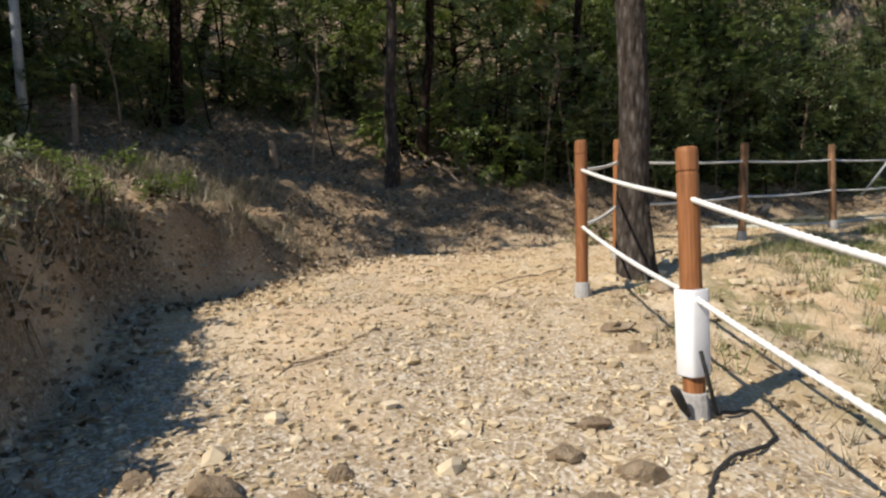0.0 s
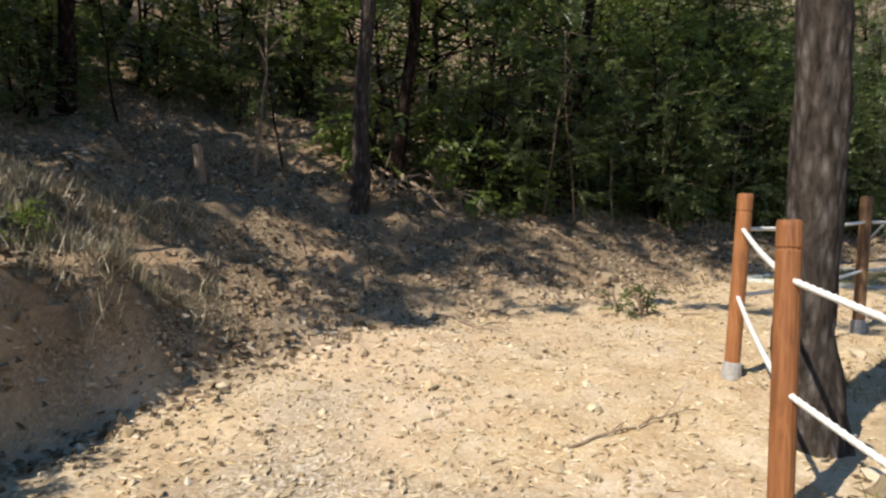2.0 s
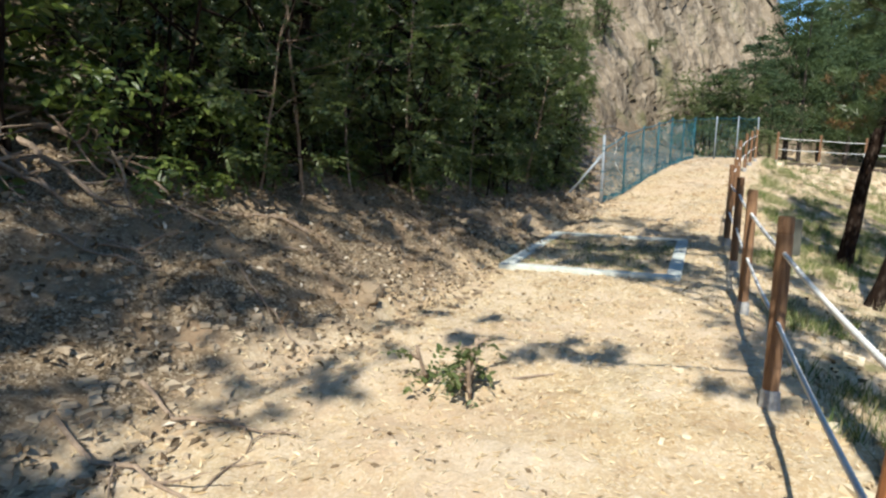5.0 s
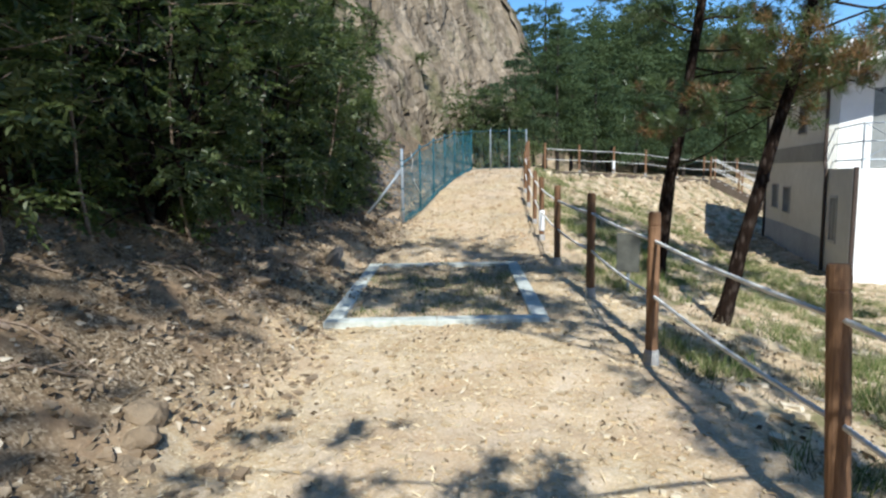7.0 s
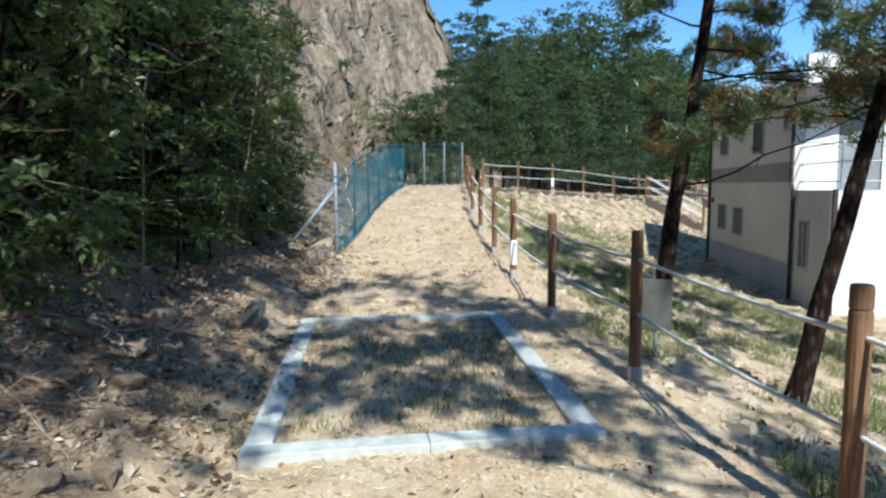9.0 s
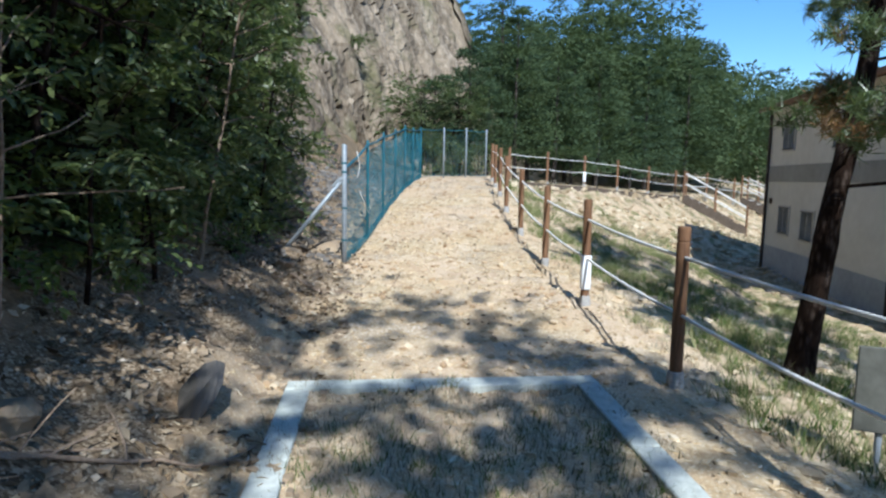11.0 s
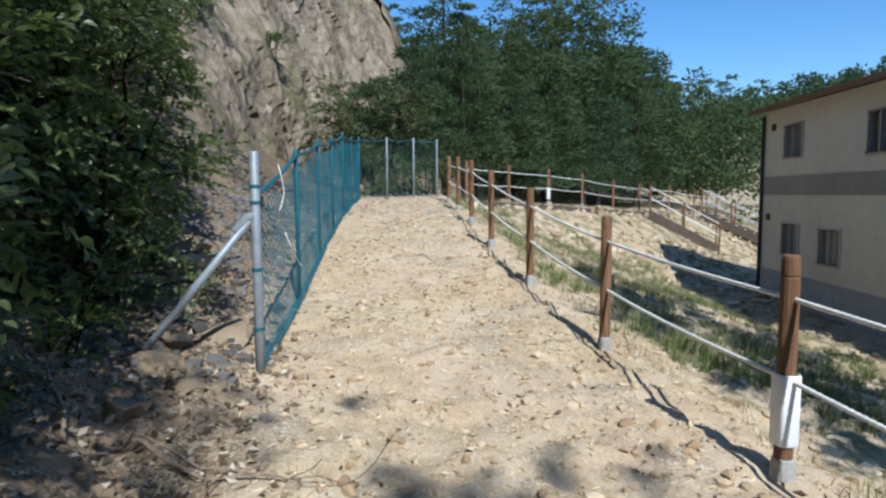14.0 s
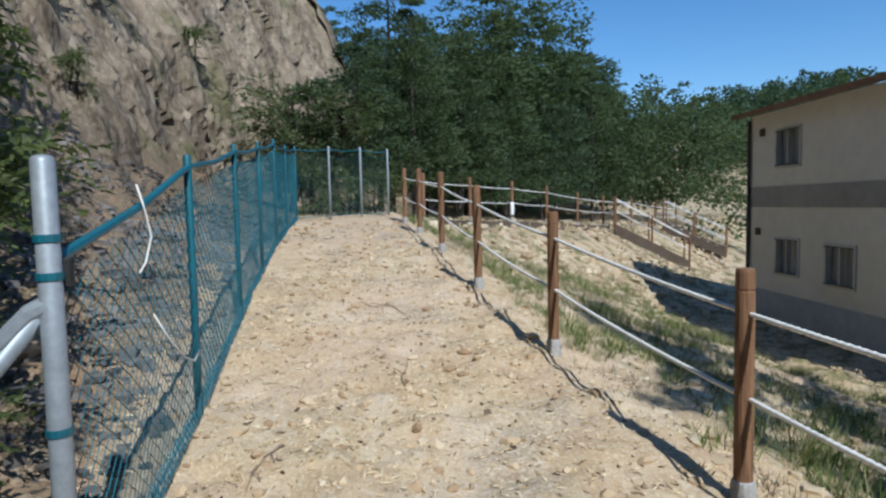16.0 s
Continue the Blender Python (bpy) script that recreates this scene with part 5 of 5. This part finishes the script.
def handle():
    pts = [on_ground(2.66, 1.80, 0.02), on_ground(2.62, 1.79, 0.07), on_ground(2.58, 1.785, 0.14), on_ground(2.555, 1.78, 0.17)]
    root = new("pulled_strap", Geo().tube(pts, [0.012, 0.02, 0.022, 0.012], 8).mesh("pulled_strap", BLACK, True))
    tagged(root, "short black rubber strap hanging at the foot of a post", "strap")


handle()


def sign():
    root = tagged(new("sign_board"), "plain grey sheet-metal notice board on a stake in the slope", "sign")
    p = on_ground(12.95, 5.3)
    m = Matrix.Translation(p) @ Matrix.Rotation(radians(72), 4, "Z")
    part("panel", Geo().box((-0.15, -0.012, 0.26), (0.15, 0.012, 0.78), 0.006, m), SIGN_DULL, root)
    part("stake", Geo().tube([m @ Vector((0, -0.035, -0.15)), m @ Vector((0, -0.035, 0.75))], 0.02, 8), STEEL, root)


sign()


def lamp_pole():
    p = on_ground(-0.75, 8.63)
    root = tagged(new("steel_pole"), "slim galvanised steel pole at the edge of the wood", "pole")
    part("pole", Geo().tube([p + Vector((0, 0, -0.3)), p + Vector((-0.04, 0, 2)), p + Vector((-0.12, 0, 6.5))], [0.056, 0.053, 0.05], 14), STEEL, root, "", True)
    part("base_plate", Geo().tube([p + Vector((0, 0, -0.05)), p + Vector((0, 0, 0.03))], 0.12, 12), STEEL, root)


lamp_pole()


def stump(x, y, h, r, lean, label):
    p = on_ground(x, y, -0.1)
    rng = random.Random(int(x * 100))
    g = Geo().tube([p, p + Vector((lean * 0.3, 0, h * 0.35 + 0.1)), p + Vector((lean, 0, h + 0.1)), p + Vector((lean * 1.02, 0, h + 0.11))], [r * 1.2, r, r * 0.95, r * 0.8], 11, wobble=0.08, rng=rng)
    tagged(new("tree_stump", g.mesh("tree_stump", TWIG)), label, "stump")


stump(2.40, 10.05, 0.42, 0.06, -0.05, "pale cut stump standing on the littered bank")
stump(-0.25, 8.7, 0.75, 0.035, 0.02, "pale upright dead stem on the bank")


# dead branches and saplings standing in the wood
def bare_sapling(x, y, h, r, seed, label):
    rng = random.Random(seed)
    root = tagged(new("bare_sapling"), label, "sapling", "bare saplings in the wood")
    root.matrix_basis = Matrix.Translation(on_ground(x, y, -0.05))
    stem = branch_path((0, 0, 0), (rng.uniform(-0.2, 0.2), rng.uniform(-0.2, 0.2), 1), h, rng, 0.12, 9, 0.05)
    part("stem", Geo().tube(stem, taper(r, r * 0.35, 10), 7), TWIG if seed % 3 else BARK_DARK, root)
    for k in range(3, 10):
        for _ in range(2):
            twig = branch_path(stem[k], (rng.uniform(-1, 1), rng.uniform(-1, 1), rng.uniform(-0.1, 0.8)), rng.uniform(0.3, 0.9), rng, 0.3, 5)
            part("twig", Geo().tube(twig, taper(r * 0.4, 0.003, 6), 5), TWIG if seed % 3 else BARK_DARK, root)


for k, (x, y, h, r) in enumerate(((3.7, 11.3, 3.2, 0.022), (3.2, 10.9, 2.6, 0.03), (5.1, 11.0, 1.8, 0.016), (6.3, 10.9, 2.4, 0.02), (11.8, 10.3, 2.6, 0.022), (15.4, 10.5, 2.6, 0.024), (1.6, 11.6, 2.8, 0.02), (0.2, 10.2, 2.2, 0.02), (9.2, 10.25, 2.9, 0.02), (13.2, 10.3, 2.4, 0.02), (7.6, 10.2, 2.4, 0.018), (10.5, 10.1, 2.8, 0.02), (14.2, 10.35, 3.0, 0.022), (8.4, 10.35, 3.2, 0.026), (12.3, 10.2, 2.2, 0.016))):
    bare_sapling(x, y, h, r, 60 + k, "thin bare grey sapling among the undergrowth")


def fallen_branch(x, y, ang, length, r, seed, lift=0.02):
    rng = random.Random(seed)
    pts, a, px, py = [], ang, x, y
    n = 10
    for i in range(n + 1):
        pts.append(on_ground(px, py, lift + 0.05 * abs(noise.noise((i * 0.6, seed, 0)))))
        a += rng.uniform(-0.25, 0.25)
        px, py = px + math.cos(a) * length / n, py + math.sin(a) * length / n
    g = Geo().tube(pts, taper(r, r * 0.3, n + 1), 7)
    for k in (3, 5, 7):
        g.tube(branch_path(pts[k], (math.cos(a + rng.uniform(-1, 1)), math.sin(a + rng.uniform(-1, 1)), rng.uniform(0, 0.35)), length * 0.25, rng, 0.25, 4), taper(r * 0.5, 0.003, 5), 5)
    tagged(new("fallen_branch", g.mesh("fallen_branch", TWIG)), "dry fallen branch lying on the bank", "branch", "fallen branches")


fb = random.Random(15)
for k in range(34):
    x = fb.uniform(3.0, 17.0)
    y = float(np.interp(x, (3, 4.8, 6.6, 9.8, 13.4, 18), (8.0, 7.9, 8.6, 8.9, 9.5, 9.9))) + fb.uniform(0.1, 1.9)
    fallen_branch(x, y, fb.choice((-1.2, -0.9, -1.6, 0.4, 2.6)) + fb.uniform(-0.4, 0.4), fb.uniform(0.5, 1.7), fb.uniform(0.007, 0.018), 200 + k)
for x, y, a, l in ((4.6, 7.35, 0.2, 0.7), (2.7, 3.9, 0.5, 0.6), (3.3, 4.6, 0.1, 0.9), (20.2, 8.2, 0.3, 0.5), (19.4, 9.0, 2.8, 0.5), (22, 8.0, 1.0, 0.6), (1.2, 3.3, 0.3, 0.8)):
    fallen_branch(x, y, a, l, 0.008, int(x * 31), 0.004)


# a heap of pale dead boughs in the undergrowth
for k in range(12):
    fallen_branch(5.2 + fb.uniform(-0.5, 0.9), 10.9 + fb.uniform(-0.5, 0.7), fb.uniform(-2.6, -0.6), fb.uniform(0.8, 1.8), fb.uniform(0.012, 0.032), 400 + k, 0.05 + 0.3 * fb.random())


for k, (x, y, a, l) in enumerate(((5.05, 11.15, -0.9, 1.3), (5.35, 11.2, -0.7, 1.5), (4.9, 10.8, -1.2, 1.1), (5.7, 10.9, -1.0, 1.2))):
    fallen_branch(x, y, a, l, 0.034, 430 + k, 0.16)


# weeds and dry vines over the edge of the cut bank
def bank_edge(u, off):
    k = int(u)
    a, b = Vector(FENCE[k]), Vector(FENCE[k + 1])
    d = (b - a).normalized()
    return a.lerp(b, u - k) + Vector((-d.y, d.x)) * (float(np.interp(u, range(len(FENCE)), LIE[:, 1])) + off)


weeds = [broadleaf("weed", 51, 0.42, 0.75, 0.008, 0.1, 520, 0.06, LEAF_DUSTY, 5, 26, TWIG), broadleaf("weed", 52, 0.6, 0.6, 0.008, 0.15, 420, 0.055, LEAF_DUSTY, 4, 22, TWIG)]
for k in range(46):
    p = bank_edge(fb.uniform(1.15, 2.6), 0.42 + fb.random() ** 1.5 * 1.5)
    grow(weeds, k % 2, p.x, p.y, fb.uniform(0.55, 1.2), "grey-green dusty weed on top of the cut bank", "weed", "weeds on the cut bank")


def vine(k):
    rng = random.Random(500 + k)
    u = rng.uniform(1.2, 2.6)
    pts, off = [], rng.uniform(0.7, 1.1)
    for i in range(9):
        p = bank_edge(u, off)
        pts.append(on_ground(p.x, p.y, 0.03 + 0.07 * rng.random() + 0.10 * (i in (3, 4))))
        off -= rng.uniform(0.06, 0.13)
        u += rng.uniform(-0.03, 0.03)
    tagged(new("vine", Geo().tube(pts, taper(rng.uniform(0.005, 0.010), 0.003, 9), 6).mesh("vine", TWIG)), "dry leafless vine hanging over the cut bank", "vine", "dry vines on the bank")


for k in range(14):
    vine(k)


# ---- rocks, stones, litter, straw and grass ----
def rock_mesh(seed, flat=0.7):
    bm = bmesh.new()
    bmesh.ops.create_icosphere(bm, subdivisions=2, radius=0.5)
    for v in bm.verts:
        p = v.co * 2.2 + Vector((seed * 3.1, seed, 0))
        v.co *= 1 + 0.38 * noise.noise(p) + 0.22 * noise.noise(p * 2.3) + 0.12 * noise.cell(p * 1.3)
        v.co.z *= flat
    me = bpy.data.meshes.new("rock")
    bm.to_mesh(me)
    bm.free()
    me.materials.append(ROCK_BROWN)
    return me


ROCKS = [rock_mesh(k, 0.55 + 0.1 * (k % 3)) for k in range(5)]
rk = random.Random(8)


def rock(x, y, size, label="rough brown-grey rock lying in the loose earth"):
    ob = new("rock", ROCKS[rk.randrange(5)])
    ob.matrix_basis = Matrix.Translation(on_ground(x, y, size * 0.02)) @ Euler((rk.uniform(-0.4, 0.4), rk.uniform(-0.4, 0.4), rk.uniform(0, 6.28))).to_matrix().to_4x4() @ Matrix.Diagonal((size * rk.uniform(0.8, 1.4), size, size * rk.uniform(0.7, 1.1), 1))
    tagged(ob, label, "rock", "loose rocks")


for x, y, sz in ((3.2, 8.15, 0.34), (3.75, 7.72, 0.24), (3.45, 7.85, 0.16), (2.7, 7.95, 0.16), (2.3, 7.6, 0.14), (2.9, 7.5, 0.13), (3.1, 7.3, 0.10), (7.3, 8.5, 0.22), (7.5, 8.6, 0.26), (7.1, 8.45, 0.14), (6.3, 8.3, 0.16),
                 (9.3, 9.1, 0.2), (9.6, 9.0, 0.16), (10.0, 9.2, 0.22), (10.5, 9.4, 0.26), (10.3, 9.15, 0.14), (11.0, 9.6, 0.24), (11.4, 9.35, 0.2), (11.8, 9.8, 0.3), (10.8, 9.9, 0.2), (9.0, 9.4, 0.18), (8.6, 9.1, 0.14), (18.5, 10.0, 0.42), (17.6, 10.2, 0.3), (18.3, 10.3, 0.3), (17.3, 9.9, 0.26), (16.8, 10.1, 0.3),
                 (17.0, 9.7, 0.2), (19.2, 10.6, 0.4), (20.4, 10.9, 0.5), (19.6, 11.3, 0.45), (21.8, 11.2, 0.55), (0.9, 1.7, 0.12), (1.05, 2.0, 0.16), (1.2, 2.1, 0.10), (0.75, 2.2, 0.2), (0.5, 2.4, 0.13), (0.6, 1.5, 0.12), (2.2, 1.6, 0.13), (2.05, 1.85, 0.16), (2.3, 2.0, 0.12), (1.9, 1.4, 0.10), (3.1, 2.6, 0.14), (3.2, 2.9, 0.2), (4.23, 3.56, 0.26)):
    rock(x, y, sz)
slab = new("slab_rock", ROCKS[2].copy())
slab.data.materials[0] = DARK_STONE
slab.matrix_basis = Matrix.Translation(on_ground(12.75, 9.36, 0.08)) @ Euler((0.55, 0.25, 0.5)).to_matrix().to_4x4() @ Matrix.Diagonal((0.55, 0.2, 0.62, 1))
tagged(slab, "dark grey slab of rock half buried beside the kerb", "rock")
flag = new("flat_stone", ROCKS[0].copy())
flag.matrix_basis = Matrix.Translation(on_ground(1.98, 1.55, 0.01)) @ Matrix.Rotation(0.4, 4, "Z") @ Matrix.Diagonal((0.42, 0.16, 0.07, 1))
tagged(flag, "flat dark stone lying in the gravel", "rock")


def spread(n, seed, box, keep):
    """Random places on the land inside a box (x0, x1, y0, y1), kept where keep(x, y, u, s, toe, dice) holds; with their heights."""
    nr = np.random.default_rng(seed)
    x, y = nr.uniform(box[0], box[1], n), nr.uniform(box[2], box[3], n)
    z, u, s, toe = land(x, y)
    ok = keep(x, y, u, s, toe, nr.random(n))
    x, y, z, d = x[ok], y[ok], z[ok], (s - toe)[ok]
    z = z + np.array([uneven(a, b, c) for a, b, c in zip(x, y, d)])
    return np.stack([x, y, z], 1), nr


def patchy(x, y, scale, seed):
    return np.array([noise.noise((a * scale, b * scale, seed)) for a, b in zip(x, y)])


def gravel(name, n, seed, box, keep, lo, hi, label, mat=STONE, rounded=False):
    c, nr = spread(n, seed, box, keep)
    k = len(c)
    corners = np.array([(x, y, z) for x in (-1, 1) for y in (-1, 1) for z in (-1, 1)], float) * 0.5
    size = (lo + (hi - lo) * nr.random(k) ** 3.5)[:, None, None]
    q = np.array([(0, 1, 3, 2), (4, 6, 7, 5), (0, 4, 5, 1), (2, 3, 7, 6), (0, 2, 6, 4), (1, 5, 7, 3)])
    if rounded:
        bm = bmesh.new()
        bmesh.ops.create_icosphere(bm, subdivisions=1, radius=0.6)
        bm.verts.index_update()
        corners = np.array([tuple(p.co) for p in bm.verts])
        q = np.array([[p.index for p in face.verts] for face in bm.faces])
        bm.free()
    v = corners[None] * (1 + nr.uniform(-0.45, 0.45, (k, len(corners), 3))) * size * np.stack([nr.uniform(0.8, 1.5, k), nr.uniform(0.7, 1.1, k), nr.uniform(0.4, 0.8, k)], 1)[:, None]
    a = nr.uniform(0, 6.28, k)
    ca, sa = np.cos(a)[:, None], np.sin(a)[:, None]
    v = np.stack([v[..., 0] * ca - v[..., 1] * sa, v[..., 0] * sa + v[..., 1] * ca, v[..., 2]], -1) + c[:, None] + np.array((0, 0, 0.12)) * size
    f = (np.arange(k)[:, None, None] * len(corners) + q[None]).reshape(-1, q.shape[1])
    ob = new(name, mesh_of(name, v.reshape(-1, 3).tolist(), [tuple(r) for r in f.tolist()], mat))
    tagged(ob, label, "stones", kind="stuff")


gravel("gravel", 42000, 3, (-0.6, 6.5, 0.2, 8.5), lambda x, y, u, s, t, r: (s > -0.2) & (s < t + 0.2) & (r < np.clip(1.15 - (u - 1.2) * 0.40, 0.06, 1)), 0.006, 0.036, "loose grey-brown gravel on the path")
gravel("rubble", 9000, 4, (1.5, 19.0, 7.0, 11.0), lambda x, y, u, s, t, r: (s > t - 0.45) & (s < t + 0.8), 0.010, 0.065, "small rubble along the foot of the bank", ROCK_BROWN)
gravel("gravel", 12000, 5, (6.0, 24.0, 5.5, 10.0), lambda x, y, u, s, t, r: (s > 0.0) & (s < t) & (r < 1 - 0.65 * (x > 14.5)), 0.006, 0.042, "scattered small stones on the path")
gravel("rubble", 6000, 6, (17.5, 30.0, 9.5, 13.0), lambda x, y, u, s, t, r: s > t + 0.0, 0.02, 0.12, "broken rock rubble below the cliff", DARK_STONE)


def flakes(name, n, seed, box, keep, size, ratio, mat, label, category, tilt=0.35, lift=0.012):
    c, nr = spread(n, seed, box, keep)
    c[:, 2] += lift * nr.random(len(c))
    ax = nr.normal(size=c.shape)
    ax[:, 2] *= tilt
    v, f = leaves(c, size, nr, ratio, 0.0, ax * 1.4, 0.35)
    tagged(new(name, leaf_mesh(name, v, f, mat)), label, category, kind="stuff")


def grass(name, n, seed, box, keep, height, label, blades=16, mat=GRASS):
    c, nr = spread(n, seed, box, keep)
    c = np.repeat(c, blades, 0)
    k = len(c)
    c[:, :2] += nr.normal(0, 0.045, (k, 2))
    a, w = nr.uniform(0, 6.28, k), nr.uniform(0.003, 0.006, k)
    h = height * nr.uniform(0.4, 1.2, k)
    side = np.stack([np.cos(a), np.sin(a), np.zeros(k)], 1) * w[:, None]
    tip = c + np.stack([nr.normal(0, 0.5, k) * h, nr.normal(0, 0.5, k) * h, h], 1)
    c[:, 2] -= 0.02
    v = np.stack([c - side, c + side, tip], 1).reshape(-1, 3)
    f = np.arange(3 * k).reshape(-1, 3)
    tagged(new(name, leaf_mesh(name, v, [tuple(r) for r in f.tolist()], mat)), label, "grass", kind="stuff")


flakes("leaf_litter", 60000, 11, (-3.0, 18.5, 2.0, 13.5), lambda x, y, u, s, t, r: (s > t - 0.1 - 0.3 * r) & (patchy(x, y, 0.8, 2.0) > -0.25), 0.075, 0.5, LITTER, "brown and grey dead leaves over the bank", "leaf litter", 0.45, 0.03)
flakes("leaf_litter", 16000, 31, (-1.6, 2.6, 2.2, 8.6), lambda x, y, u, s, t, r: (s > t + 0.14 + 0.1 * r) & (s < t + 1.5) & (y < 5.4 + 0.8 * r), 0.085, 0.55, LITTER, "matted dead leaves and roots over the cut bank", "leaf litter", 0.9, 0.09)
flakes("straw", 60000, 12, (0.0, 24.0, 0.5, 10.5), lambda x, y, u, s, t, r: (s > -0.6) & (s < t + 0.3), 0.06, 0.16, STRAW, "short dry straw and wood chips on the path", "straw", 0.25, 0.012)
grass("grass", 6000, 23, (-3.0, 2.2, 0.5, 9.0), lambda x, y, u, s, t, r: (s > t + 0.16 + 0.2 * r) & (s < t + 2.6) & (patchy(x, y, 0.9, 1.0) > -0.25), 0.17, "dry grey-brown weeds on top of the cut bank", 14, WEEDS)
flakes("leaf_litter", 9000, 13, (1.0, 29.0, 1.0, 10.0), lambda x, y, u, s, t, r: (s > 0) & (s < t) & (patchy(x, y, 0.9, 8.0) > 0.0), 0.055, 0.5, LITTER, "dead leaves blown over the path", "leaf litter", 0.4, 0.015)


grass("grass", 13000, 21, (3.0, 32.0, -1.0, 7.0), lambda x, y, u, s, t, r: (s < -0.25) & (s > -6.5) & (r < 0.12 + 0.88 * (x > 6.5)) & (patchy(x, y, 0.55, 4.0) + 0.6 * patchy(x, y, 1.9, 6.0) > 0.05), 0.17, "patches of green and dry grass on the slope")
grass("grass", 420, 22, (10.5, 13.7, 6.75, 8.8), lambda x, y, u, s, t, r: patchy(x, y, 1.1, 4.4) > 0.05, 0.07, "thin grass inside the kerb frame", 9)
grass("grass", 900, 24, (10.4, 13.8, 6.6, 9.0), lambda x, y, u, s, t, r: patchy(x, y, 1.4, 7.4) > -0.1, 0.06, "dry stubble inside the kerb frame", 8, WEEDS)
grass("grass", 5000, 25, (3.0, 32.0, -1.0, 7.0), lambda x, y, u, s, t, r: (s < -0.15) & (s > -6.5) & (patchy(x, y, 0.8, 14.0) + 0.6 * patchy(x, y, 2.1, 16.0) > 0.0), 0.09, "dry grey-brown tufts on the slope", 12, WEEDS)
gravel("rubble", 9000, 7, (4.0, 30.0, -1.0, 7.0), lambda x, y, u, s, t, r: s < -0.1, 0.012, 0.09, "clods and stones on the slope")
gravel("rubble", 7000, 8, (27.0, 44.0, -9.0, 6.5), lambda x, y, u, s, t, r: (s < -0.3) & (patchy(x, y, 0.5, 3.0) > -0.25), 0.03, 0.22, "broken stone and clods on the terrace slope")
grass("grass", 2600, 26, (26.0, 42.0, -8.0, 6.5), lambda x, y, u, s, t, r: (s < -0.3) & (patchy(x, y, 0.35, 5.0) > 0.05), 0.16, "grey-brown and green tufts on the terrace slope", 12, WEEDS)
gravel("rubble", 12000, 9, (-1.2, 6.0, 1.0, 9.8), lambda x, y, u, s, t, r: (s > t - 0.25) & (s < t + 1.3) & (patchy(x, y, 1.3, 12.0) > -0.2), 0.012, 0.065, "clods and broken stone on the cut bank", ROCK_BROWN)
gravel("rubble", 6000, 15, (13.5, 30.0, 6.0, 10.2), lambda x, y, u, s, t, r: (s > 0.05) & (s < t + 0.2) & (patchy(x, y, 1.1, 22.0) > -0.15), 0.010, 0.08, "dry clods of earth on the path", CLOD, True)
gravel("rubble", 700, 16, (0.2, 4.2, 1.4, 7.5), lambda x, y, u, s, t, r: (s > 0.1) & (s < t + 0.1), 0.02, 0.085, "larger broken stones in the gravel", STONE, True)
grass("grass", 1500, 27, (16.0, 29.0, 3.0, 7.0), lambda x, y, u, s, t, r: (s < -0.45) & (s > -2.6) & (patchy(x, y, 0.7, 34.0) > 0.2), 0.28, "taller green grass below the rope fence", 14)
flakes("leaf_litter", 9000, 33, (3.0, 13.0, -2.0, 5.2), lambda x, y, u, s, t, r: (s < -0.25) & (patchy(x, y, 0.9, 41.0) > 0.02), 0.06, 0.5, LITTER, "brown dead leaves on the slope below the fence", "leaf litter", 0.4, 0.02)
grass("grass", 900, 34, (3.0, 13.0, -2.0, 5.2), lambda x, y, u, s, t, r: (s < -0.3) & (patchy(x, y, 1.1, 44.0) > 0.1), 0.11, "dry brown tufts on the slope below the fence", 18, WEEDS)
